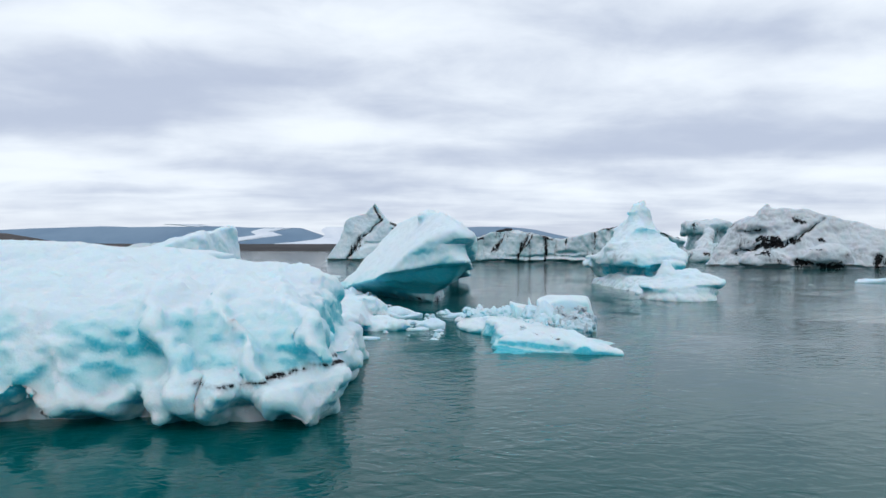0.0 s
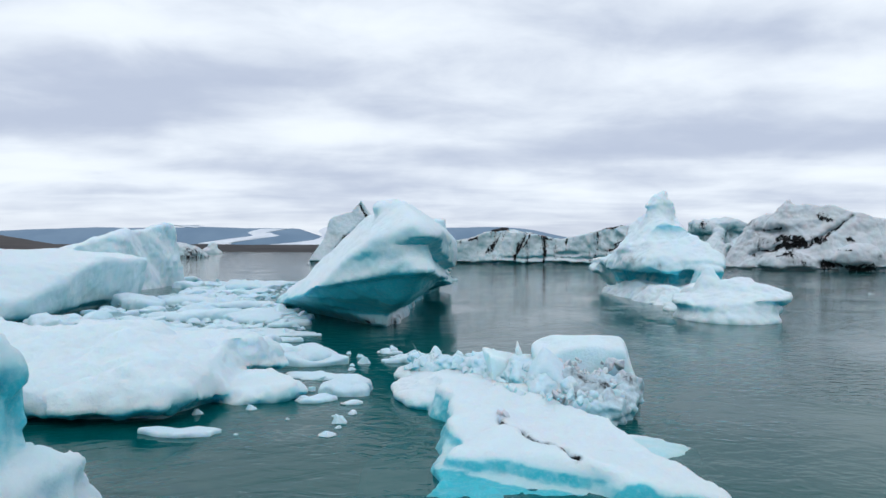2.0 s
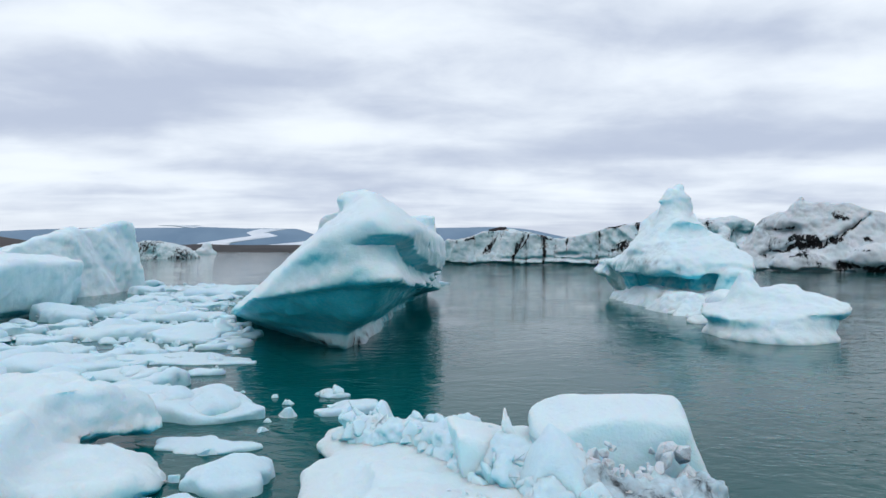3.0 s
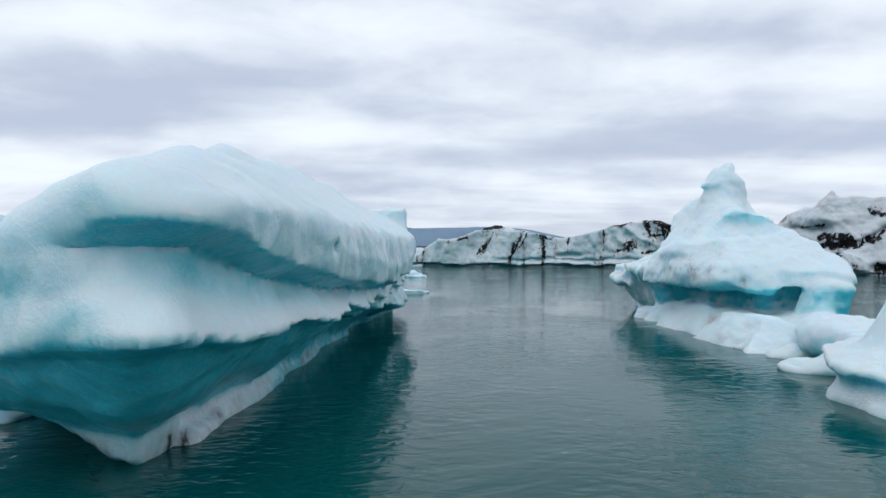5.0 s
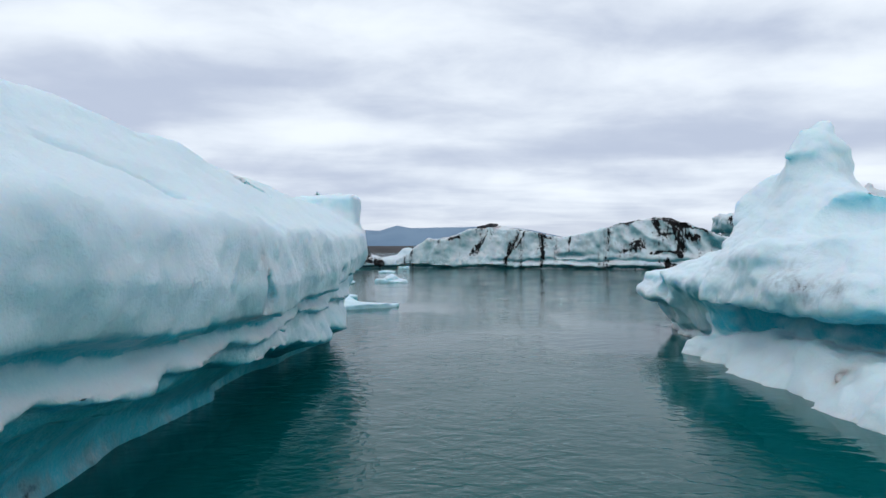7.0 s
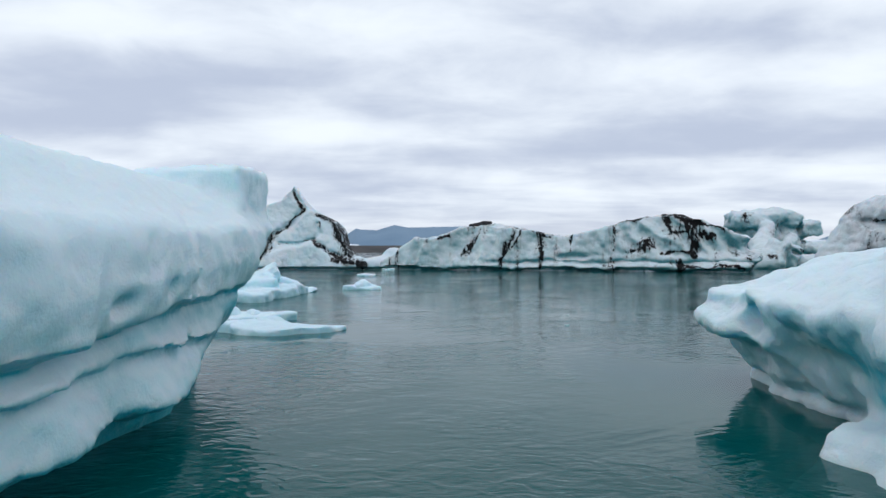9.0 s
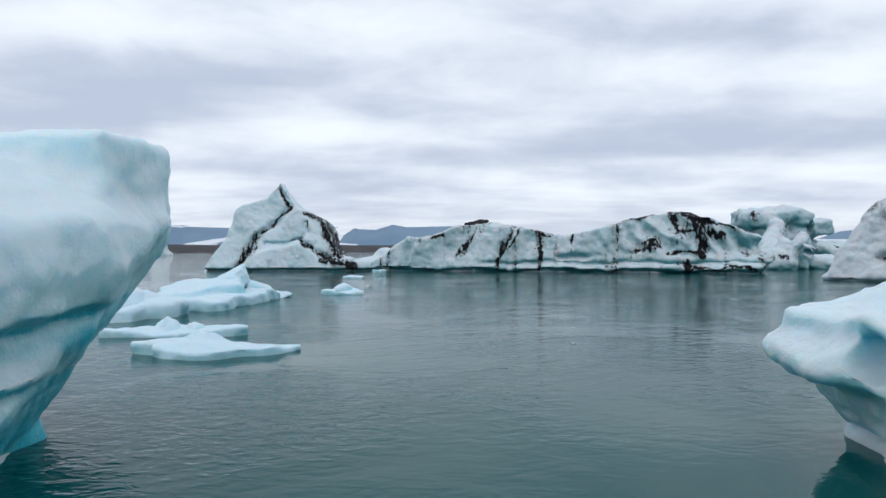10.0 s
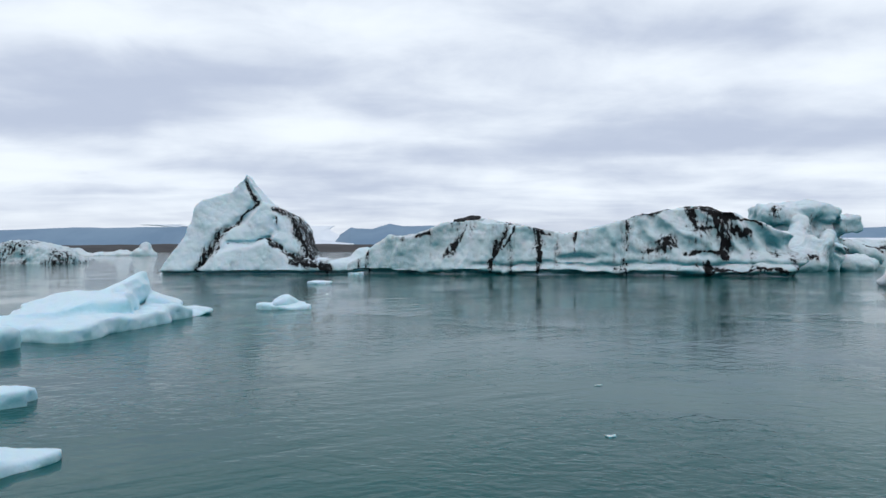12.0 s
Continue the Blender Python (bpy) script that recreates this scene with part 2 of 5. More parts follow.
def value_noise(P, seed=0):
    f = np.floor(P)
    i = f.astype(np.int64)
    u = (P - f).astype(np.float32)
    u = u * u * (3 - 2 * u)
    total = np.zeros(len(P), np.float32)
    for dx in (0, 1):
        for dy in (0, 1):
            for dz in (0, 1):
                w = (u[:, 0] if dx else 1 - u[:, 0]) * (u[:, 1] if dy else 1 - u[:, 1]) * (u[:, 2] if dz else 1 - u[:, 2])
                total += w * lattice(i + np.array((dx, dy, dz)), seed)
    return total


def fbm(P, scale, octaves=4, seed=0, stretch=(1, 1, 1)):
    q = P * np.float32(stretch) * scale
    total, a = 0, 0.5
    for o in range(octaves):
        total = total + a * value_noise(q + o * 17.3, seed + o)
        q, a = q * 2.03, a * 0.5
    return total


def nets(field, lo, hi, step):
    """A surface net over the box from lo to hi: corners and four-cornered faces."""
    lo, hi = np.float32(lo), np.float32(hi)
    n = np.ceil((hi - lo) / step).astype(int) + 1
    axes = [lo[k] + step * np.arange(n[k], dtype=np.float32) for k in range(3)]
    V = np.empty(tuple(n), np.float32)
    gy, gz = np.meshgrid(axes[1], axes[2], indexing="ij")
    chunk = max(1, int(400000 / (n[1] * n[2])))
    for s in range(0, n[0], chunk):
        xs = axes[0][s:s + chunk]
        P = np.empty((len(xs), n[1], n[2], 3), np.float32)
        P[..., 0], P[..., 1], P[..., 2] = xs[:, None, None], gy, gz
        V[s:s + chunk] = field(P.reshape(-1, 3)).reshape(len(xs), n[1], n[2])
    V[0], V[-1], V[:, 0], V[:, -1], V[:, :, 0], V[:, :, -1] = (np.maximum(e, 0.02) for e in (V[0], V[-1], V[:, 0], V[:, -1], V[:, :, 0], V[:, :, -1]))
    inside = V < 0
    cells = tuple(k - 1 for k in n)
    count = np.zeros(cells, np.int8)
    for dx in (0, 1):
        for dy in (0, 1):
            for dz in (0, 1):
                count += inside[dx:cells[0] + dx, dy:cells[1] + dy, dz:cells[2] + dz]
    act = np.argwhere((count > 0) & (count < 8))
    index = np.full(cells, -1, np.int64)
    index[tuple(act.T)] = np.arange(len(act))
    total, hits = np.zeros((len(act), 3), np.float32), np.zeros(len(act), np.float32)
    corner = [(a, b, c) for a in (0, 1) for b in (0, 1) for c in (0, 1)]
    for p in corner:
        for k in range(3):
            if p[k] == 0:
                q = list(p)
                q[k] = 1
                va, vb = V[tuple((act + p).T)], V[tuple((act + q).T)]
                cross = (va < 0) != (vb < 0)
                f = np.where(cross, va / np.where(cross, va - vb, 1), 0)
                at = np.tile(np.float32(p), (len(act), 1))
                at[:, k] += f
                total += at * cross[:, None]
                hits += cross
    verts = lo + step * (act + total / hits[:, None])
    faces = []
    for k in range(3):
        u, v = (k + 1) % 3, (k + 2) % 3
        sl0, sl1 = [slice(1, -1)] * 3, [slice(1, -1)] * 3
        sl0[k], sl1[k] = slice(0, -1), slice(1, None)
        a, b = inside[tuple(sl0)], inside[tuple(sl1)]
        e = np.argwhere(a != b)
        off = np.ones(3, int)
        off[k] = 0
        g = e + off
        flip = a[tuple(e.T)]
        ring = []
        for du, dv in ((-1, -1), (0, -1), (0, 0), (-1, 0)):
            w = g.copy()
            w[:, u] += du
            w[:, v] += dv
            ring.append(index[tuple(w.T)])
        quad = np.stack(ring, 1)
        quad[~flip] = quad[~flip][:, ::-1]
        faces.append(quad)
    return verts, np.concatenate(faces)


def normals_of(verts, quads):
    a, b, c, d = (verts[quads[:, k]] for k in range(4))
    fn = np.cross(c - a, d - b)
    out = np.zeros_like(verts)
    for k in range(4):
        for j in range(3):
            out[:, j] += np.bincount(quads[:, k], fn[:, j], len(verts))
    return out / (np.sqrt((out ** 2).sum(1))[:, None] + 1e-9)


def mesh_from(name, verts, quads, mat, dirt=None, bare=None):
    me = bpy.data.meshes.new(name)
    me.vertices.add(len(verts))
    me.vertices.foreach_set("co", verts.astype(np.float32).ravel())
    me.loops.add(quads.size)
    me.loops.foreach_set("vertex_index", quads.astype(np.int32).ravel())
    me.polygons.add(len(quads))
    me.polygons.foreach_set("loop_start", np.arange(0, quads.size, 4, dtype=np.int32))
    me.update(calc_edges=True)
    me.validate()
    me.shade_smooth()
    for key, v in (("dirt", dirt), ("bare", bare)):
        at = me.attributes.new(key, "FLOAT", "POINT")
        at.data.foreach_set("value", (np.zeros(len(verts)) if v is None else v).astype(np.float32))
    me.materials.append(mat)
    return me


def ice(name, field, lo, hi, step, mat, rough=((0.5, 0.25), (2.0, 0.07)), dirt=None, bare=None, seed=0, parent=None, stretch=(1, 1, 1), label=""):
    """One piece of ice from a distance field, worn by noise: rough holds (waves a metre, metres) pairs, and minus metres make knobs with creases between."""
    verts, quads = nets(field, lo, hi, step)
    for k, (scale, size) in enumerate(rough):
        nrm = normals_of(verts, quads)
        lump = fbm(verts, scale, 3, seed + 7 * k, stretch)
        verts = verts + nrm * (size * 2 * lump if size > 0 else -size * (3 * np.abs(lump) - 0.6))[:, None]
    ob = new(name, mesh_from(name, verts, quads, mat, None if dirt is None else dirt(verts), None if bare is None else bare(verts)))
    if parent:
        ob.parent = parent
    return tagged(ob, label)


def warp(P, size, waves):
    """Points pushed about by slow waves, to bend straight edges."""
    x, y, z = P.T * np.float32(waves)
    return P + size * np.stack([np.sin(1.3 * y + 0.7 * z + 1.1) + 0.5 * np.sin(2.9 * y - 1.7 * x + 2.3 * z), np.sin(1.1 * x - 0.9 * z + 0.4) + 0.5 * np.sin(2.7 * x + 1.9 * y), 0.5 * np.sin(1.5 * x + 1.2 * y) + 0.25 * np.sin(3.1 * x - 2.6 * y)], 1).astype(np.float32)


def ramp(v, a, b):
    t = np.clip((v - a) / (b - a), 0, 1)
    return t * t * (3 - 2 * t)


def ragged(P, size=0.55, seed=5):
    """Points shaken by noise, so that a band drawn with them frays."""
    return P + size * np.stack([fbm(P, 0.5, 4, seed + k) for k in range(3)], 1)


def streak(P, a, b, width, fade=1.0):
    """How deep a point lies in an ash band from a to b: one on its axis, none at its edge."""
    wide = width * np.clip(0.75 + 1.5 * fbm(P, 0.45, 4, 3), 0.15, 1.8)
    return np.clip(1.1 - 0.65 * taper(P, a, b, 0, 0) / wide, 0, 1) * fade


# ---- the lake and its far shore ----
def grid_mesh(name, xs, ys, height, mat):
    xs, ys = np.asarray(xs, float), np.asarray(ys, float)
    X, Y = np.meshgrid(xs, ys, indexing="ij")
    Z = height(X, Y)
    verts = np.stack([X.ravel(), Y.ravel(), Z.ravel()], 1)
    n, m = len(xs), len(ys)
    i = (np.arange(n - 1)[:, None] * m + np.arange(m - 1)[None]).ravel()
    quads = np.stack([i, i + m, i + m + 1, i + 1], 1)
    return mesh_from(name, verts, quads, mat)


spread = np.concatenate([-np.geomspace(4500, 30, 14), np.linspace(-20, 30, 6), np.geomspace(40, 4500, 14)])
tagged(new("water", grid_mesh("water", spread, spread + 20, lambda X, Y: 0 * X, WATER)),
       "rippled milky teal glacial lake water", "water", kind="structure")


tagged(new("lake_bed", grid_mesh("lake_bed", spread, spread + 20, lambda X, Y: 0 * X - 7.0, SILT)), "silty lake bed deep under the water", "lake bed", kind="structure")


def ridge(name, mat, near, depth, tans, heights, label, category, rough=0.12, kind="structure", seed=3):
    """A strip of land beyond the lake: heights along the directions tans, from near to near + depth metres off."""
    ts = np.linspace(tans[0], tans[-1], 260)
    rows = np.linspace(0, 1, 14)
    h = np.interp(ts, tans, heights)
    verts = []
    for i, tt in enumerate(ts):
        for r in rows:
            y = near + depth * r
            rise = math.sin(min(1.0, r * 1.6) * math.pi / 2) if r < 0.625 else math.cos((r - 0.625) / 0.375 * math.pi / 2) ** 0.5 if r < 1 else 0
            verts.append((tt * y, y, h[i] * rise))
    verts = np.array(verts, np.float32)
    P = verts / (0.1 * near)
    verts[:, 2] *= 1 + rough * 2 * fbm(P, 1.6, 5, seed)
    verts[:, 2] -= 0.3
    n, m = len(ts), len(rows)
    i = (np.arange(n - 1)[:, None] * m + np.arange(m - 1)[None]).ravel()
    quads = np.stack([i, i + m, i + m + 1, i + 1], 1)
    return tagged(new(name, mesh_from(name, verts, quads, mat)), label, category, kind=kind)


ridge("shore", MORAINE, 700, 160, (-1.6, -0.62, -0.5, -0.3, -0.1, 0.3, 0.8, 1.5), (8, 8, 7.5, 8, 7.5, 7, 6, 6), "low dark gravel moraine along the far shore", "shore")
ridge("hill", HILL, 560, 300, (-1.6, -0.9, -0.68, -0.6, -0.545, -0.5), (26, 24, 20, 14, 7, 1), "bare brown hillside beyond the lake", "hill", 0.08)
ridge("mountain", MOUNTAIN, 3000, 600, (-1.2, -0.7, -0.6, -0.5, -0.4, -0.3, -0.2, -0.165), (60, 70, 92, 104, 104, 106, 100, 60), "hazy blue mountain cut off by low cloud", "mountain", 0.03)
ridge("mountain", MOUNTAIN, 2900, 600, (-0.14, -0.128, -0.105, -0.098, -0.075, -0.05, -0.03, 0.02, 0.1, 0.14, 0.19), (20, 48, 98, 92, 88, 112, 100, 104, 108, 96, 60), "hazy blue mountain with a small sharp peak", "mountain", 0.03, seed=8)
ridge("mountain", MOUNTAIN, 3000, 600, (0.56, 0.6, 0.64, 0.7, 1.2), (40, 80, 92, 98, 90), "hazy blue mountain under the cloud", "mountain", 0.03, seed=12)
ridge("glacier", GLACIER, 2600, 300, (-0.27, -0.2, -0.16, -0.13, -0.1), (12, 30, 42, 30, 20), "pale glacier tongue below the mountain", "glacier", 0.1)
ridge("glacier", GLACIER, 2600, 300, (0.12, 0.18, 0.25, 0.35, 0.5, 0.65, 1.0), (20, 34, 30, 34, 36, 36, 30), "pale glacier tongue below the mountain", "glacier", 0.1)


def tongue(path, label):
    """A glacier running down the far mountains: (direction, height, half width) from top to foot."""
    ks = np.linspace(0, 1, 60)
    src = np.linspace(0, 1, len(path))
    tn, hz, wd = (np.interp(ks, src, [p[k] for p in path]) for k in range(3))
    verts, quads = [], []
    across = np.linspace(-1, 1, 9)
    for i in range(60):
        y = 2850 + 1.6 * hz[i]
        for a in across:
            edge = 0.25 * math.sin(9.0 * ks[i] + 3 * a) * wd[i]
            verts.append(((tn[i] + a * wd[i] + edge) * y, y - 12 * (1 - a * a), hz[i]))
    i = (np.arange(59)[:, None] * 9 + np.arange(8)[None]).ravel()
    quads = np.stack([i, i + 9, i + 10, i + 1], 1)
    return tagged(new("glacier", mesh_from("glacier", np.array(verts, np.float32), quads, GLACIER)), label, "glacier", kind="structure")


tongue(((-0.235, 88, 0.02), (-0.255, 72, 0.016), (-0.25, 58, 0.02), (-0.285, 44, 0.02), (-0.315, 26, 0.022), (-0.325, 8, 0.03)), "winding glacier tongue on a far mountain")
tongue(((-0.145, 96, 0.018), (-0.15, 70, 0.02), (-0.15, 45, 0.025), (-0.155, 8, 0.04)), "broad glacier between two far mountains")
tongue(((-0.37, 104, 0.03), (-0.36, 98, 0.02), (-0.35, 92, 0.006)), "snowfield high on a far mountain")


# ---- the large bergs ----
def tilted_berg():
    """The great tilted berg: one long slope to the shelf ice, a brow over a hollow along the channel, and an undercut foot."""
    def levels(y):
        """Heights of the brow's edge, the lip under the hollow and the scalloped edge below it."""
        brow = np.interp(y, (36, 38, 40, 42, 44, 47, 51.5, 56, 61, 65, 69), (3.7, 3.58, 3.3, 3.04, 2.8, 2.55, 2.33, 2.08, 2.25, 2.42, 2.6))
        lip = np.interp(y, (36, 37, 39, 41, 44, 48, 50, 54, 58, 63, 67, 72), (2.5, 2.45, 2.25, 2.14, 1.98, 1.86, 1.75, 1.64, 1.72, 1.85, 1.7, 1.6))
        edge = np.interp(y, (36, 46, 50, 54, 58, 65, 72), (1.5, 1.25, 1.42, 1.32, 1.02, 0.7, 0.55))
        return brow, lip, edge

    def profile(P):
        """How far the wall stands out at each height: brow, hollow, shelf, undercut, foot."""
        x, y, z = P.T
        x = np.minimum(x, 3.4)
        brow, lip, edge = levels(y - 1.1 * ramp(x, 0.6, -4.5) * (y < 43))
        lip = lip - 0.55 * ramp(x, 0.4, -4.0) * ramp(y, 44, 41)
        brow = brow - 0.5 * ramp(x, 0.4, -4.0) * ramp(y, 44, 41)
        far = ramp(y, 45, 51)
        s = y * 0.78 + 0.9 * np.sin(y * 0.37) + 0.3 * x
        bite = (1 - np.abs(np.sin(s))) ** 1.6
        lip = lip + far * 0.08 * bite
        edge = edge + far * (0.22 * (1 - np.abs(np.sin(0.8 * s + 0.7))) ** 1.4)
        reach = np.interp(y, (60, 66, 71), (1.0, 0.6, 0.3))
        mix2 = lambda a, b: a + (b - a) * far
        low = 0.5 + 0.12 * np.sin(y * 1.1) + 0.07 * np.sin(y * 2.7 + 1)
        deep = 1 - 0.95 * ramp(x, 1.5, 0.0) * ramp(y, 44, 41)
        zs = [0 * z - 1.0, 0 * z, low, edge - 0.14, edge, lip - 0.1, lip, 0.58 * lip + 0.42 * brow, brow - 0.1, brow + 0.08, brow + 0.7, brow + 1.7]
        edge_n = -2.15 + 1.75 * np.clip((edge - low) / (lip - low), 0, 1)
        os = [mix2(-2.75, -2.7 * reach), mix2(-2.35, -2.5 * reach), mix2(-2.2, -2.2 * reach), edge_n + far * (np.interp(y, (50, 58, 66), (-1.5, -1.1, -0.5)) - edge_n), edge_n + 0.12 + far * (np.interp(y, (50, 58, 66), (-0.75, -0.45, -0.15)) - 0.25 * bite - edge_n - 0.12),
              mix2(-0.45, -0.6 - 0.1 * bite), mix2(-0.05, -0.3 - 0.16 * bite), mix2(-0.36 * deep, -0.46), mix2(-0.58 * deep, -0.58), 0.02, 0.14, 0.0]
        out = os[0] + 0 * z
        for a, b, p, q in zip(zs, zs[1:], os, os[1:]):
            f = np.clip((z - a) / np.maximum(b - a, 0.05), 0, 1)
            out = np.where(z > a, p + (q - p) * f, out)
        return out

    def hollows(P):
        return join(0.35, ell(P, (1.8, 36.5, 3.12), (1.15, 0.75, 0.42), (0, 8, -30)), ell(P, (2.9, 38.6, 3.0), (0.45, 1.9, 0.24), (-7, 0, 4)), ell(P, (-1.5, 38.1, 2.65), (1.4, 0.42, 0.5), (0, -16, -32)))

    def bites(P):
        """Small sharp-edged scoops in the shelf."""
        return np.minimum.reduce([ell(P, (2.05, 36.7, 2.72), (0.5, 0.6, 0.34), (0, 0, -30)), ell(P, (0.3, 37.1, 2.5), (0.75, 0.35, 0.3), (0, -25, -30)), ell(P, (3.2, 41.2, 2.35), (0.5, 0.8, 0.3), (-6, 0, 0))])

    def field(P):
        Q = warp(P, 0.07, 0.9)
        x, y, z = Q.T
        plan = meet(0.6, half(Q, (2.62, 52, 3.0), (1, -0.06, 0)), half(Q, (3.05, 66, 3.0), (1, 0.02, 0)), half(Q, (1.1, 36.9, 3.0), (-0.5, -0.86, 0)))
        wall = (plan - profile(Q)) * 0.75
        top = meet(0.25,
                   plane3(Q, (0.1, 43, 5.55), (-1, 55, 6.6), (-4.1, 41, 1.35)),
                   half(Q, (0.3, 42.2, 5.4), (0.16, -0.19, 0.95)),
                   plane3(Q, (1.0, 38.3, 4.75), (0.1, 43, 5.5), (-2.3, 39.3, 3.15)),
                   half(Q, (1.4, 38.6, 4.4), (0.5, -0.22, 0.8)),
                   half(Q, (0.1, 50, 5.65), (0.56, -0.02, 0.83)),
                   half(Q, (-1.0, 54, 6.12), (0.0, 0.045, 1)),
                   half(Q, (-5.5, 64, 2), (-1, 0.2, 0.3)))
        top = smin(top, ell(Q, (-0.7, 46.6, 5.25), (0.8, 1.5, 0.5), (0, 10, 0)), 0.4)
        horn = meet(0.18, block(Q, (1.05, 73.4, 3.6), (1.5, 1.9, 2.5), (2, -2, 4), 0.35), half(Q, (0.9, 71.4, 5.85), (-0.06, -0.14, 0.98)))
        body = smin(smax(top, y - 74.6, 0.25), horn, 0.3)
        tail = half(Q, (2.55, 74, 3.6), (0.8, 0.25, -0.55))
        body = meet(0.3, body, tail, half(Q, (1.8, 75.4, 2.6), (0.3, 0.66, -0.7)))
        under = plane3(Q, (-3.6, 45.6, 0), (-4.1, 41, 1.35), (-7.6, 52.5, 0))
        body = meet(0.18, body, under)
        body = smax(body, wall, 0.16)
        body = smax(body, -hollows(Q), 0.3)
        body = smax(body, -bites(Q), 0.06)
        fissure = np.minimum.reduce([taper(Q, (0.8, 49.5, 5.3), (2.0, 52.5, 4.3), 0.06, 0.02), taper(Q, (2.3, 53.8, 3.75), (2.8, 54.6, 2.5), 0.07, 0.1), taper(Q, (1.6, 57.0, 4.4), (2.7, 59.5, 3.1), 0.05, 0.05), taper(Q, (-0.2, 64, 5.6), (2.5, 67.2, 3.7), 0.06, 0.04), taper(Q, (0.6, 61.5, 5.3), (2.4, 63.4, 3.9), 0.05, 0.03), taper(Q, (-0.6, 58.2, 5.9), (1.2, 61.0, 5.0), 0.06, 0.03)])
        body = smax(body, -(fissure - 0.08), 0.16)
        root = meet(0.25, half(Q, (-0.8, 42.0, 0), (0.1, -1, 0.1)), half(Q, (0.25, 46, 0.0), (1, -0.03, 0.2)), half(Q, (-3.7, 45.9, 0), (-0.85, -0.5, 0.2)), z - 0.35 - 0.1 * np.sin(2 * y), half(Q, (0, 73.0, 0), (0.6, 1, 0)), half(Q, (-6.5, 60, 0), (-1, 0.2, 0)))
        coves = None
        for k, (yc, zc, ry, rz) in enumerate(((46.4, 2.2, 0.5, 0.26), (48.4, 2.12, 0.62, 0.24), (50.9, 1.95, 0.7, 0.3), (53.6, 1.5, 1.1, 0.28), (56.6, 1.75, 0.9, 0.22), (60.6, 1.4, 1.0, 0.3), (63.3, 2.75, 0.42, 0.26), (65.3, 2.9, 0.26, 0.24), (67.0, 3.05, 0.3, 0.22), (64.5, 1.25, 0.9, 0.3), (43.6, 3.45, 0.16, 0.13))):
            c = ell(Q, (2.72 + 0.05 * (yc - 52), yc, zc), (0.42, ry, rz), (0, 0, 10 - 8 * (k % 3)))
            coves = c if coves is None else np.minimum(coves, c)
        body = smax(body, -coves, 0.07)
        return join(0.12, body, root)

    def bare(P):
        x, y, z = P.T
        brow, lip, edge = levels(y)
        front = ramp(y, 42.5, 41)
        band = ramp(z, brow + 0.1, brow) * ramp(z, lip + 0.1, 0.4 * lip + 0.6 * brow) * ramp(x, 0.4, 1.5) * np.interp(y, (36, 42, 50, 60), (0.95, 0.9, 0.75, 0.65))
        h = np.clip(1 - hollows(P) / 0.12, 0, 1) * (0.5 + 1.1 * ramp(x, -0.2, 1.2)) * ramp(z, 2.5, 3.1)
        scoop = 0.32 * np.clip(1 - bites(P) / 0.2, 0, 1)
        under = 0.75 * ramp(z, lip - 0.02 - 0.5 * ramp(x, 0.4, -4) * front, lip - 0.2 - 0.5 * ramp(x, 0.4, -4) * front) * ramp(z, 0.4, 0.75) * np.interp(y, (36, 46, 52), (1, 1, 0.45))
        # Foot along the channel is tinted deep blue to stand in for shade.
        foot = np.interp(y, (36, 44, 48), (-0.12, 0.0, 1.25)) * ramp(z, 0.8, 0.5)
        return np.maximum.reduce([band, h, scoop, under, foot])

    def grit(P):
        return np.maximum.reduce([streak(P, (1.85, 38.4, 4.2), (1.5, 37.9, 4.5), 0.4, 0.26), streak(P, (2.35, 53.9, 3.75), (2.75, 54.4, 2.6), 0.5, 0.5), streak(P, (-1.2, 38.6, 3.75), (0.2, 37.6, 3.9), 0.25, 0.24), streak(P, (0.9, 49.8, 5.3), (1.9, 52.2, 4.45), 0.12, 0.4), streak(P, (2.7, 60, 3.6), (2.6, 62, 3.9), 0.7, 0.2), 0.3 * ramp(P[:, 2], 0.55, 0.2) * ramp(P[:, 1], 60, 52)])
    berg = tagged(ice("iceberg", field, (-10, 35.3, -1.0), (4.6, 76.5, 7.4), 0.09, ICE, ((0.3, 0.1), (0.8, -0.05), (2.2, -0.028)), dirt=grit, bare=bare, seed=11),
                  "huge tilted blue and white iceberg with undercut sides", "iceberg", "icebergs")
    ice("ice_foot", lambda P: meet(0.08, ell(P, (0.4, 70.2, -0.05), (1.1, 2.2, 0.34), (0, 8, 12)), half(P, (0.6, 70, 0.3), (0.3, -0.1, 0.95))), (-1.5, 67.5, -0.8), (2.2, 73.2, 0.9), 0.07, ICE, ((0.8, 0.05), (2.5, -0.02)), seed=13, parent=berg, label="pointed ledge of ice at the waterline")
    ice("spike", lambda P: join(0.06, taper(P, (0.0, 74.9, 5.2), (0.1, 75.0, 6.1), 0.3, 0.04), taper(P, (0.3, 74.9, 5.2), (0.42, 75.0, 5.95), 0.2, 0.05)), (-0.6, 74.3, 5.0), (1.0, 75.6, 6.4), 0.05, ICE, ((2.5, 0.04),), seed=14, parent=berg, label="small upright splinter of ice")
    return berg


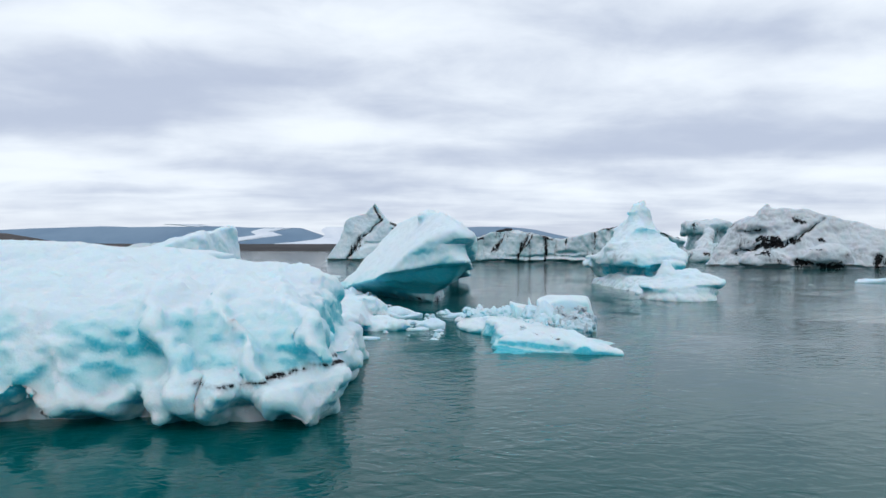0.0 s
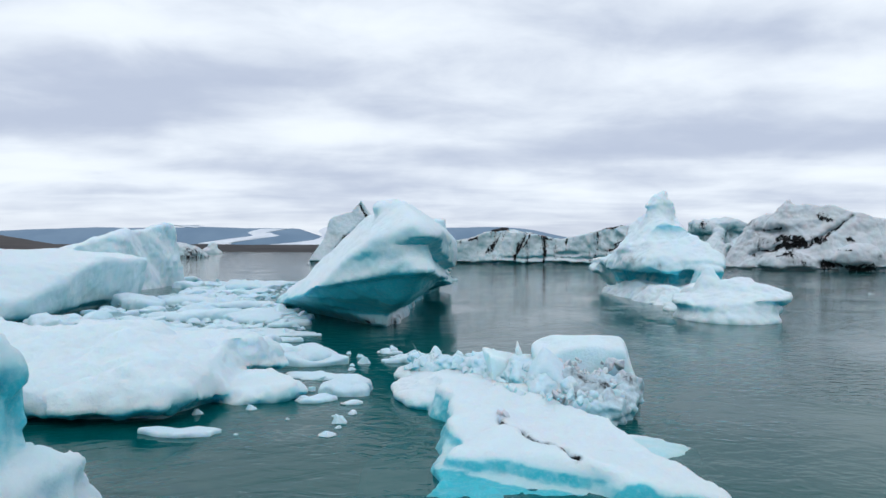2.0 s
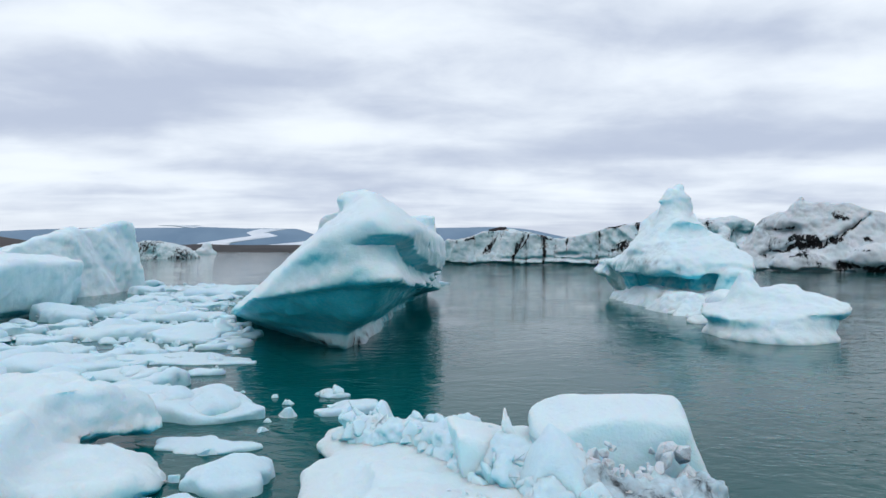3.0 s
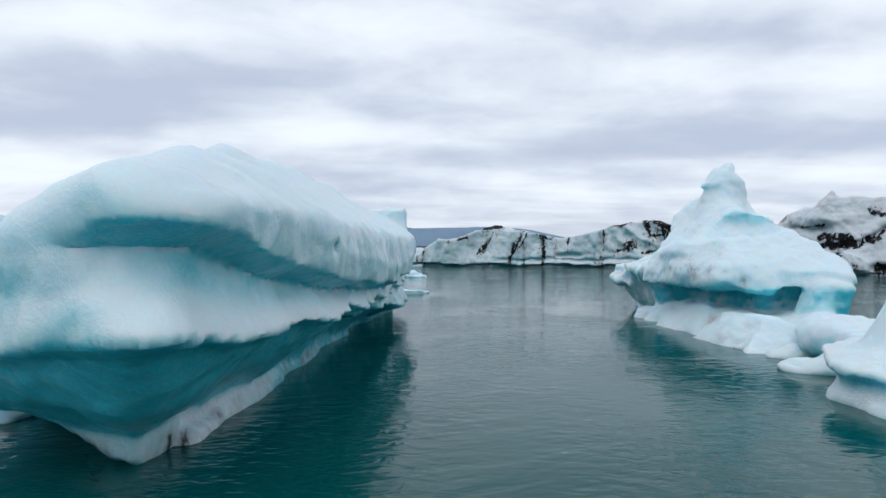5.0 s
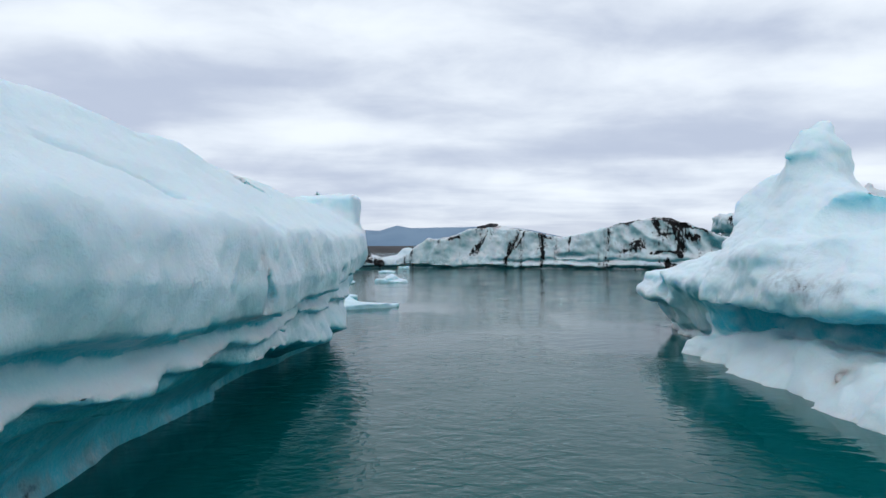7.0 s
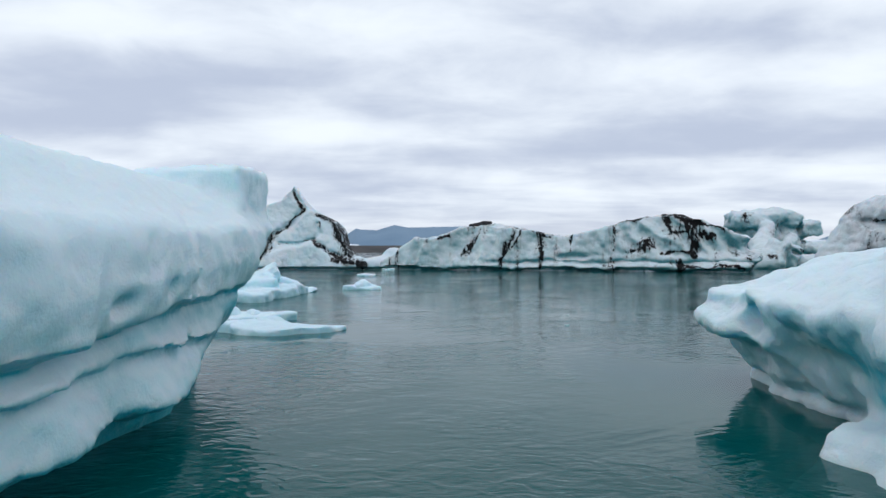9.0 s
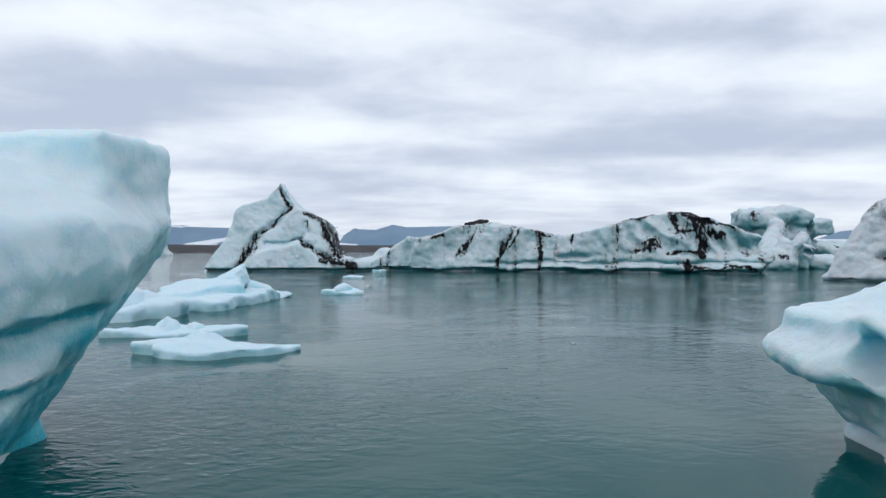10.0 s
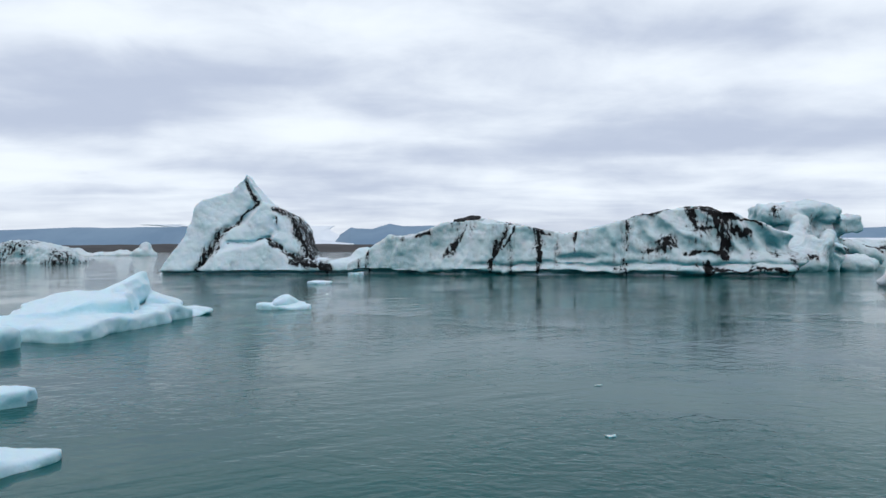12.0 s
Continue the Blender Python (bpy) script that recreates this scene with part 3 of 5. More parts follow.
def spire_berg():
    """A broad undercut cap with a leaning spire, standing on a wide wave-cut foot that runs out into a low front part."""
    def shapes(P):
        Q = warp(P, 0.12, 1.05)
        x, y, z = Q.T
        lip = 1.92 + 0.12 * np.sin(x * 1.3 + y * 0.7) + 0.07 * np.sin(2.9 * x - y)
        cap = meet(0.3, half(Q, (14.9, 62, 3.0), (-0.62, -0.06, 0.78)), half(Q, (20.5, 61, 3.5), (0.72, -0.1, 0.66)), half(Q, (18, 56.3, 3.05), (0.0, -0.42, 0.9)), half(Q, (18, 68.5, 3.6), (0, 0.75, 0.66)),
                   half(Q, (14.6, 60, 2.3), (-1, -0.1, 0.1)), half(Q, (14.7, 63.5, 2.3), (-0.8, 0.6, 0.1)), half(Q, (18, 55.6, 2.2), (-0.15, -1, 0.1)), half(Q, (20.7, 58, 2), (1, -0.16, 0.15)), lip - z)
        bench = meet(0.12, half(Q, (17.5, 59.5, 3.75), (-0.04, -0.04, 1)), ell(Q, (17.6, 60.8, 3.3), (3.0, 2.6, 1.0)))
        tower = join(0.35, taper(Q, (18.6, 62.8, 2.6), (18.7, 63.9, 4.9), 2.9, 1.4), taper(Q, (18.7, 64, 4.8), (18.6, 64.1, 6.5), 1.35, 0.95), taper(Q, (18.6, 64.1, 6.4), (18.9, 64.2, 7.35), 0.95, 0.4))
        beak = taper(Q, (18.4, 64.0, 6.9), (17.45, 63.9, 6.65), 0.6, 0.16)
        nose = join(0.45, ell(Q, (16.0, 70.4, 1.95), (1.25, 1.8, 0.5), (0, -22, 12)), ell(Q, (17.4, 68.6, 2.35), (2.2, 3.5, 0.8), (0, -24, 6)), ell(Q, (16.1, 65.6, 2.5), (1.3, 2.4, 0.7), (0, -18, 8)))
        core = meet(0.3, half(Q, (16.3, 62, 1.2), (-1, -0.2, -0.15)), half(Q, (20.2, 58, 1), (1, -0.1, 0.1)), half(Q, (18.4, 57.3, 1), (-0.25, -1, -0.1)), half(Q, (18, 65.8, 1), (-0.3, 1, 0)), z - 2.4)
        wave = 0.22 * np.abs(np.sin(y * 1.25 + 0.8 * np.sin(y * 0.6)))
        foot = meet(0.14, half(Q, (14.4, 61, 0.0), (-0.7, 0.0, 0.72)) + wave * 0.6, half(Q, (15.7, 65.4, 0.3), (-0.55, 0.83, 0.3)), half(Q, (20.0, 57, 0), (1, -0.22, 0.5)), half(Q, (18, 52.0, 0.2), (-0.1, -0.55, 0.83)), z - 0.95 - 0.1 * np.sin(2.1 * x) + 0.55 * ramp(y, 61.5, 64.5))
        rear = meet(0.25, half(Q, (16.35, 69, 0.0), (-0.9, 0.06, -0.42)) + 0.2 * ramp(z, 0.55, 0.25) - 0.25 * ramp(z, 0.3, 0.0), half(Q, (22, 69, 0.0), (1, 0, 0.35)), half(Q, (18, 72.6, 0), (-0.3, 1, 0.0)), half(Q, (18, 63, 0), (0, -1, 0)), z - 2.5)
        hole = join(0.2, ell(Q, (16.0, 55.8, 0.55), (0.35, 0.5, 0.22)), ell(Q, (15.6, 57.4, 0.5), (0.3, 0.5, 0.16)), ell(Q, (16.9, 57.4, 1.4), (1.2, 0.8, 0.42)))
        f = join(0.22, join(0.5, cap, tower, nose, bench), beak, core, foot, rear)
        f = smax(f, -hole, 0.12)
        f = smax(f, -join(0.1, ell(Q, (15.35, 69.0, 1.9), (0.5, 0.5, 0.35)), ell(Q, (15.6, 66.3, 2.1), (0.35, 0.7, 0.4)), taper(Q, (15.2, 67.8, 3.1), (16.6, 67.4, 3.9), 0.05, 0.12)), 0.12)
        f = smax(f, -meet(0.1, ell(Q, (17.0, 59.5, 4.7), (2.3, 1.7, 1.05)), 3.72 - z), 0.12)
        pillar = join(0.3, block(Q, (19.0, 55.7, 1.35), (0.75, 0.75, 0.95), (5, 5, 20), 0.3), taper(Q, (17.6, 57.9, 0.4), (17.5, 57.6, 2.2), 0.32, 0.6))
        low = join(0.22, ell(Q, (15.9, 45.2, 1.0), (2.55, 3.0, 0.36), (3, -3, -20)), taper(Q, (15.3, 45.8, 0.9), (15.2, 45.9, 2.25), 1.25, 0.2), ell(Q, (16.7, 45.4, 1.3), (1.5, 1.7, 0.5)), ell(Q, (15.5, 44.6, 0.1), (2.2, 2.75, 0.8), (0, 0, -12)), ell(Q, (15.7, 44.9, 0.6), (2.15, 2.75, 0.62), (0, 0, -12)),
                   ell(Q, (17.3, 50, 0.7), (1.7, 4.4, 0.65), (0, 0, -8)), ell(Q, (15.3, 49.2, 0.05), (1.3, 0.8, 0.3)), ell(Q, (16.2, 51.8, 0.05), (1.2, 0.7, 0.3)), ell(Q, (15.5, 53.4, 0.05), (1.0, 0.6, 0.26)))
        strata = 0.016 * np.sin(9 * z + 1.5 * np.sin(0.9 * x) + 1.2 * np.sin(0.7 * y)) + 0.03 * np.sin(4.1 * z + 1.1 * x - 0.6 * y)
        return join(0.18, f, pillar) + strata, low + strata

    def field(P):
        return shapes(P)[0]

    def shelf_field(P):
        return shapes(P)[1]

    def bare(P):
        x, y, z = P.T
        gap = ramp(z, 2.05, 1.85) * ramp(z, 0.75, 1.1) * ramp(y, 53.5, 55) * ramp(y, 66, 64) * ramp(x, 14.8, 15.6) - 0.4 * ramp(z, 2.2, 1.5) * ramp(y, 65, 66.5)
        pool = np.clip(1 - ell(P, (17.2, 60.2, 3.75), (1.6, 0.8, 0.25)) / 0.3, 0, 1)
        return 0.7 * gap + 0.22 * pool + 0.3 * np.clip(1 - np.abs(z - 0.6) / 0.3, 0, 1) * (y < 48)

    def grit(P):
        return np.maximum(np.maximum(streak(P, (14.7, 58.8, 2.75), (15.3, 57.0, 2.25), 0.8, 0.34), streak(P, (15.4, 57.0, 2.5), (16.2, 55.9, 2.2), 0.5, 0.3)), streak(P, (14.0, 67, 3.2), (14.6, 67, 3.2), 0.4, 0.3))
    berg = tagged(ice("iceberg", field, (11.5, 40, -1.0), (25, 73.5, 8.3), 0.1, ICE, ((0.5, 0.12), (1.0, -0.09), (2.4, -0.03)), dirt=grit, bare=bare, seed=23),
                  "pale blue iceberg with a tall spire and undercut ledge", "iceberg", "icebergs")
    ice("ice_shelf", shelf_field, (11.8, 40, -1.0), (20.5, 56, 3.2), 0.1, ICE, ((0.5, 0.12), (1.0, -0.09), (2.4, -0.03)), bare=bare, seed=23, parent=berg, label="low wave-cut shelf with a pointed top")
    return berg


def front_berg():
    def rib(P):
        """One on the crests of the slanting ridges, none on the flats between."""
        lean = P[:, 0] + 0.45 * P[:, 2] + 0.25 * P[:, 1]
        return np.exp(-(np.sin(lean * 1.75 + 0.8 * np.sin(lean * 0.9) + 1.6 * fbm(P, 0.5, 3, 44)) / 0.38) ** 2)

    def seam(P):
        return P[:, 2] - 0.85 - 0.1 * (P[:, 0] + 3.5) - 0.07 * np.sin(P[:, 0] * 2.3)

    def field(P):
        P = warp(P, 0.12, 1.3)
        x, y, z = P.T
        f = meet(0.35, half(P, (-4, 12.2, 0.2), (0.06, -1, 0.42)), half(P, (-5, 13.2, 2.0), (0.05, -0.55, 0.83)), half(P, (-1.85, 15, 0.0), (1, 0.08, 0.32)), half(P, (-2.25, 14.5, 1.75), (0.57, -0.02, 0.82)), half(P, (-5, 13.5, 2.2), (0.04, -0.09, 1)), half(P, (-3, 20.3, 0.5), (0.25, 1, 0.35)), half(P, (-17, 15, 0), (-1, 0, 0)))
        f = smin(f, ell(P, (-11.6, 19.0, 2.45), (1.2, 1.6, 0.8)), 0.5)
        lift = 0.22 * np.sin(x * 3.1 + 0.8 * z) + 0.16 * np.sin(x * 6.7 + 1.0)
        f = f + 0.9 * ramp(z, 0.42 + lift, 0.04 + 0.6 * lift)
        lean = x + 0.45 * z + 0.25 * y
        low = np.clip(1.3 - np.abs(z - 1.0) / 1.5, 0, 1)
        low = low * (0.25 + 0.75 * ramp(x, -7.2, -5.2))
        tooth = np.abs(np.sin(lean * 3.1 + 3.0 * fbm(P, 0.8, 3, 47))) ** 0.6 * (0.7 + 0.6 * np.sin(1.3 * lean + 2))
        f = f - 0.4 * rib(P) * low * ramp(seam(P), -0.1, 0.1) + 0.2 * ramp(seam(P), 0.0, 0.14) * low - 0.42 * tooth * low * ramp(seam(P), 0.1, -0.1)
        f = f + 0.04 * np.cos(lean * 8.5 + 2 * np.sin(z * 2)) * low
        return f + 0.22 * np.exp(-(seam(P) / 0.1) ** 2) * np.clip((x + 5) / 1.5, 0, 1) * np.clip((15.5 - y) / 2, 0, 1)

    def bare(P):
        return np.clip(1.4 - np.abs(P[:, 2] - 1.4) / 0.9, 0, 1) * (0.95 - 0.85 * rib(P)) * (0.2 + 0.8 * ramp(seam(P), -0.2, 0.15))

    def grit(P):
        return np.exp(-(seam(P) / 0.06) ** 2) * 0.78 * np.clip((P[:, 0] + 5) / 1.5, 0, 1) * (P[:, 1] < 14.5)
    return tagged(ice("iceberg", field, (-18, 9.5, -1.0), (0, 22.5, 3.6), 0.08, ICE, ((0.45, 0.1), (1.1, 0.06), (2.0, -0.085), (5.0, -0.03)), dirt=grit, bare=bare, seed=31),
                  "low broad iceberg with a ribbed melting face", "iceberg", "icebergs")


def lump_berg():
    def field(P):
        P = warp(P, 0.14, 1.2)
        x, y, z = P.T
        lobes = 0.16 * np.sin(1.9 * x) + 0.1 * np.sin(4.3 * x + 1.0) + 0.1 * np.sin(2.7 * y)
        f = meet(0.18, half(P, (-2.8, 25.2, 0.3), (0.3, -1, 0.3)) + lobes, half(P, (-2.5, 27, 0.2), (1, -0.1, 0.55)) + lobes, half(P, (-9.8, 28, 0), (-1, -0.3, 0.3)), half(P, (-5, 30.8, 0), (0.2, 1, 0.4)),
                 half(P, (-3.0, 26.4, 0.85), (0.26, -0.2, 0.93)), half(P, (-5.2, 28.2, 1.3), (0.06, 0.12, 1)), half(P, (-7.5, 26.6, 1.15), (-0.08, -0.3, 0.95)))
        f = f + 0.8 * ramp(z, 0.34, 0.02)
        return join(0.25, f, ell(P, (-2.3, 27.6, 0.05), (1.2, 1.2, 0.4)), ell(P, (-5.2, 28.0, 0.8), (1.2, 1.4, 0.62), (0, 6, 0)))
    return tagged(ice("iceberg", field, (-11.5, 23.6, -0.8), (0.2, 32.5, 2.8), 0.07, ICE, ((0.6, 0.12), (1.2, -0.1), (2.8, -0.05)), dirt=lambda P: streak(P, (-3.2, 25.2, 0.35), (-1.8, 26.2, 0.25), 0.14, 0.42), bare=lambda P: 0.3 * ramp(P[:, 2], 0.5, 0.2), seed=41),
                  "small rounded pale blue iceberg", "iceberg", "icebergs")


def chunk_mesh(seed, mat):
    """An angular lump of broken ice about a metre across."""
    rnd = random.Random(seed)
    bm = bmesh.new()
    for k in range(15):
        v = Vector((rnd.gauss(0, 1), rnd.gauss(0, 1), rnd.gauss(0, 1))).normalized() * rnd.uniform(0.42, 0.55)
        bm.verts.new((v.x, v.y * rnd.uniform(0.7, 1), v.z))
    bmesh.ops.convex_hull(bm, input=list(bm.verts))
    bmesh.ops.delete(bm, geom=[v for v in bm.verts if not v.link_faces], context="VERTS")
    bmesh.ops.bevel(bm, geom=list(bm.edges), offset=0.04, segments=1, affect="EDGES")
    me = bpy.data.meshes.new("chunk")
    bm.to_mesh(me)
    bm.free()
    me.materials.append(mat)
    return me


def slab_berg():
    """A low wedge of ice with a rounded blue block, upright slabs and rubble on its far edge, and a shelf of it under water."""
    def level(P):
        return 0.38 - 0.06 * (P[:, 0] - 3) + 0.03 * (P[:, 1] - 22)

    crack = ((2.75, 23.5), (3.0, 23.0), (3.2, 22.5), (3.45, 22.2), (3.7, 21.7))

    def crack_gap(P):
        q = P * np.float32((1, 1, 0)) + np.float32((0, 0, 0))
        q = q + 0.06 * np.stack([np.sin(9 * P[:, 1]), np.sin(7 * P[:, 0]), 0 * P[:, 0]], 1)
        return np.minimum.reduce([taper(q, (*u, 0), (*v, 0), 0, 0) for u, v in zip(crack, crack[1:])])

    def deck(P):
        P = warp(P, 0.05, 1.9)
        x, y, z = P.T
        lobes = 0.09 * np.sin(2.6 * y) + 0.06 * np.sin(5.3 * y + 1) + 0.4 * ramp(y, 20.5, 23) * ramp(y, 28, 26)
        f = meet(0.1, half(P, (1.7, 22.1, 0.2), (-0.3, -0.85, 0.3)) + 0.12 * np.sin(2.4 * x) + 0.06 * np.sin(5.1 * x + 1), half(P, (5.35, 21.6, 0.2), (0.95, 0.3, 0.25)), half(P, (1.62, 19.35, 0.0), (-1, -0.06, 0.45)) + lobes, half(P, (3, 27.6, 0), (-0.1, 1, 0.3)), half(P, (4.9, 25.6, 0), (0.7, 0.7, 0.1)),
                 z - level(P) + 0.04 * np.sin(x * 2.5 + y) + 0.04 * np.sin(1.1 * y - 1.7 * x), -0.12 - z)
        rim = meet(0.1, join(0.2, ell(P, (1.7, 27.4, 0.1), (1.0, 1.5, 0.32), (0, 0, 8)), ell(P, (1.5, 29.4, 0.1), (0.9, 1.1, 0.28), (0, 0, 25)), ell(P, (2.6, 28.2, 0.1), (1.2, 1.1, 0.4))), -0.12 - z)
        ledge = meet(0.08, half(P, (1.5, 20.5, -0.02), (0.05, -0.11, 0.98)), half(P, (1.5, 20, 0), (-1, -0.06, 0.35)) + lobes + 0.15 * np.sin(3.3 * y), half(P, (4.3, 20.9, 0), (0.75, -0.55, 0.35)), y - 23.5, -0.3 - z)
        f = join(0.06, join(0.12, f, rim), ledge)
        return f + 0.12 * np.exp(-(crack_gap(P) / 0.05) ** 2)

    def grit(P):
        return np.maximum(np.exp(-(crack_gap(P) / 0.07) ** 2) * 0.75, np.maximum(streak(P, (4.1, 22.4, 0.4), (4.3, 22.2, 0.35), 0.12, 0.35), 0.25 * ramp(P[:, 0], 3.2, 4.4) * ramp(P[:, 1], 24.2, 25.4)))
    root = tagged(ice("iceberg", deck, (-0.3, 18.6, -0.5), (7, 32, 1.4), 0.055, ICE, ((0.8, 0.05), (1.7, -0.04), (4, -0.02)), dirt=grit, bare=lambda P: np.maximum(1.25 * ramp(P[:, 2] - level(P), -0.07, -0.18) * ramp(P[:, 1], 27, 25), 2.1 * ramp(22.0 - 0.353 * (P[:, 0] - 1.7) - P[:, 1], 0.0, 0.2)), seed=51),
                  "low wedge of white ice with a rounded blue block and rubble", "iceberg", "icebergs")

    def dome(P):
        return meet(0.1, block(P, (4.95, 26.9, 0.5), (1.12, 0.5, 0.9), (-6, 2, 4), 0.12), half(P, (4.2, 26.6, 1.2), (-0.36, -0.2, 0.9)), half(P, (4.9, 26.6, 1.33), (0.02, -0.3, 0.96)), half(P, (5.5, 26.6, 1.24), (0.3, -0.25, 0.92)), half(P, (5.92, 26.8, 0.9), (0.9, -0.2, 0.35)), -ell(P, (5.2, 25.7, 0.3), (1.5, 0.5, 0.7)))
    ice("block", dome, (3.2, 25.6, -0.4), (6.4, 28.2, 2.0), 0.05, ICE, ((0.9, 0.05), (3, 0.012)), bare=lambda P: 0.22 + 0 * P[:, 0], dirt=lambda P: streak(P, (5.1, 26.3, 1.2), (5.05, 26.3, 0.7), 0.05, 0.5), seed=52, parent=root, label="rounded glassy blue block")
    ice("submerged_shelf", lambda P: meet(0.2, ell(P, (3.0, 23.6, -0.75), (2.6, 3.7, 0.6), (0, 0, 8)), half(P, (3, 23, -0.1), (0, 0, 1))), (-1.5, 18.5, -1.6), (6.8, 30, 0.1), 0.12, ICE, ((0.8, 0.1),), seed=53, parent=root)
    ice("spike", lambda P: taper(P, (3.6, 26.9, 0.5), (3.45, 26.8, 1.32), 0.2, 0.02), (3.2, 26.5, 0), (4.3, 27.6, 2), 0.045, ICE, ((2, 0.03),), seed=54, parent=root)
    ice("slab", lambda P: meet(0.05, block(P, (3.45, 26.9, 0.6), (0.6, 0.35, 0.7), (-8, -6, 12), 0.06), half(P, (3.2, 26.8, 1.0), (0.2, -0.1, 0.97))), (2.6, 26.5, -0.2), (4.3, 28, 1.5), 0.045, ICE, ((1.4, 0.05), (4, 0.015)), bare=lambda P: 0.12 + 0 * P[:, 0], seed=57, parent=root, label="upright slab of clear blue ice")
    ice("slab", lambda P: meet(0.06, taper(P, (4.1, 26.0, 0.2), (3.9, 26.2, 1.3), 1.0, 0.05), half(P, (4.0, 25.6, 0.6), (-0.35, -0.88, 0.3)), half(P, (3.6, 26, 0.6), (-0.88, -0.2, 0.42)), half(P, (4.5, 25.8, 0.6), (0.6, -0.5, 0.6))), (2.8, 24.8, -0.2), (5.3, 27.4, 1.6), 0.045, FLOE_ICE, ((1.4, 0.05), (4, 0.02)), bare=lambda P: 0.1 + 0 * P[:, 0], seed=58, parent=root, label="pointed slab of white ice")

    def mound(P):
        P = warp(P, 0.08, 2.5)
        return join(0.25, taper(P, (1.3, 29.2, 0.12), (2.9, 28.1, 0.4), 0.4, 0.45), taper(P, (2.9, 27.9, 0.35), (3.6, 26.6, 0.5), 0.5, 0.45), taper(P, (3.9, 25.8, 0.4), (5.45, 25.8, 0.4), 0.45, 0.4), ell(P, (4.9, 25.4, 0.2), (0.8, 0.6, 0.45)))
    ice("rubble", mound, (0.6, 24.3, -0.4), (6.2, 30, 1.9), 0.05, FLOE_ICE, ((1.4, -0.06), (3.2, -0.07), (6.5, -0.04)), dirt=lambda P: 0.34 * ramp(P[:, 0], 3.6, 4.6), seed=56, parent=root, label="crumbly white rubble ice with grey grit")
    rnd = random.Random(7)
    white = [chunk_mesh(900 + k, FLOE_ICE) for k in range(8)]
    grey = [chunk_mesh(920 + k, GREY_ICE) for k in range(6)]

    def scatter(n, a, b, spread, z0, z1, sizes, kinds):
        for k in range(n):
            f = rnd.random()
            side = rnd.uniform(-1, 1)
            s = rnd.choice(sizes) * rnd.uniform(0.8, 1.25)
            ob = new("chunk", rnd.choice(kinds))
            p = (a[0] + (b[0] - a[0]) * f + rnd.uniform(-0.15, 0.15), a[1] + (b[1] - a[1]) * f + side * spread, z0 + (z1 - z0) * (0.5 + 0.5 * side) + rnd.uniform(-0.06, 0.06))
            ob.matrix_world = Matrix.Translation(p) @ Matrix.Rotation(rnd.uniform(0, 6), 4, "Z") @ Matrix.Rotation(rnd.uniform(-0.7, 0.7), 4, "X") @ Matrix.Diagonal((s, s * rnd.uniform(0.7, 1.1), s * rnd.uniform(0.8, 1.5), 1))
            ob.parent = root
    scatter(75, (1.1, 29.4), (3.1, 27.9), 0.4, 0.42, 0.62, (0.14, 0.2, 0.26, 0.34, 0.42), white)
    scatter(60, (2.9, 27.3), (3.9, 25.8), 0.4, 0.5, 0.85, (0.12, 0.18, 0.24, 0.34), white)
    scatter(85, (4.0, 25.7), (5.6, 25.75), 0.5, 0.3, 1.0, (0.1, 0.14, 0.2, 0.26), grey)
    scatter(16, (4.2, 25.3), (5.3, 25.2), 0.3, 0.35, 0.6, (0.28, 0.36), white)
    scatter(40, (2.7, 26.0), (4.3, 24.8), 0.22, 0.44, 0.5, (0.05, 0.07, 0.1, 0.14), white)
    scatter(2, (2.75, 23.55), (2.75, 23.6), 0.02, 0.46, 0.48, (0.2,), grey[:1])
    return root


def shelf_bergs():
    def slab(P):
        P = warp(P, 0.12, 0.5)
        return meet(0.18, half(P, (-16.5, 50, 1.2), (1, 0.08, -0.18)) + 0.5 * ramp(P[:, 2], 0.4, 0.05), half(P, (-17, 39.5, 0.3), (0.25, -1, 0.25)), half(P, (-17, 50, 2.7), (0.05, -0.02, 1)), half(P, (-15.9, 47, 2.3), (0.42, -0.16, 0.9)), half(P, (-20, 56.6, 1), (0.2, 1, 0.1)), half(P, (-44, 55, 0), (-1, 0, 0)))

    def wedge(P):
        P = warp(P, 0.25, 0.55)
        return meet(0.3, half(P, (-22.1, 67, 2.6), (1, -0.1, 0.2)), half(P, (-19.6, 66, 1.2), (0.75, -0.3, 0.6)), half(P, (-22.0, 68, 5.0), (-0.26, -0.1, 0.93)), half(P, (-22, 63.4, 2), (0.1, -1, 0.3)), half(P, (-22, 74, 1), (0.2, 1, 0.3)), half(P, (-40, 68, 0), (-1, 0, 0)))
    tagged(ice("iceberg", slab, (-45.5, 37.5, -0.9), (-13.5, 68, 5.5), 0.15, ICE, ((0.3, 0.12), (0.9, -0.06), (2.0, -0.03)), seed=71), "flat-topped tilted slab of white ice", "iceberg", "icebergs")
    tagged(ice("iceberg", wedge, (-41.5, 62, -0.9), (-15, 76, 6.5), 0.15, ICE, ((0.35, 0.18), (0.8, -0.12), (1.8, -0.05)), dirt=lambda P: streak(P, (-19.6, 64.5, 2.2), (-19.5, 64.6, 3.4), 0.3, 0.4), seed=75), "wedge-shaped pale blue iceberg with a steep end", "iceberg", "icebergs")


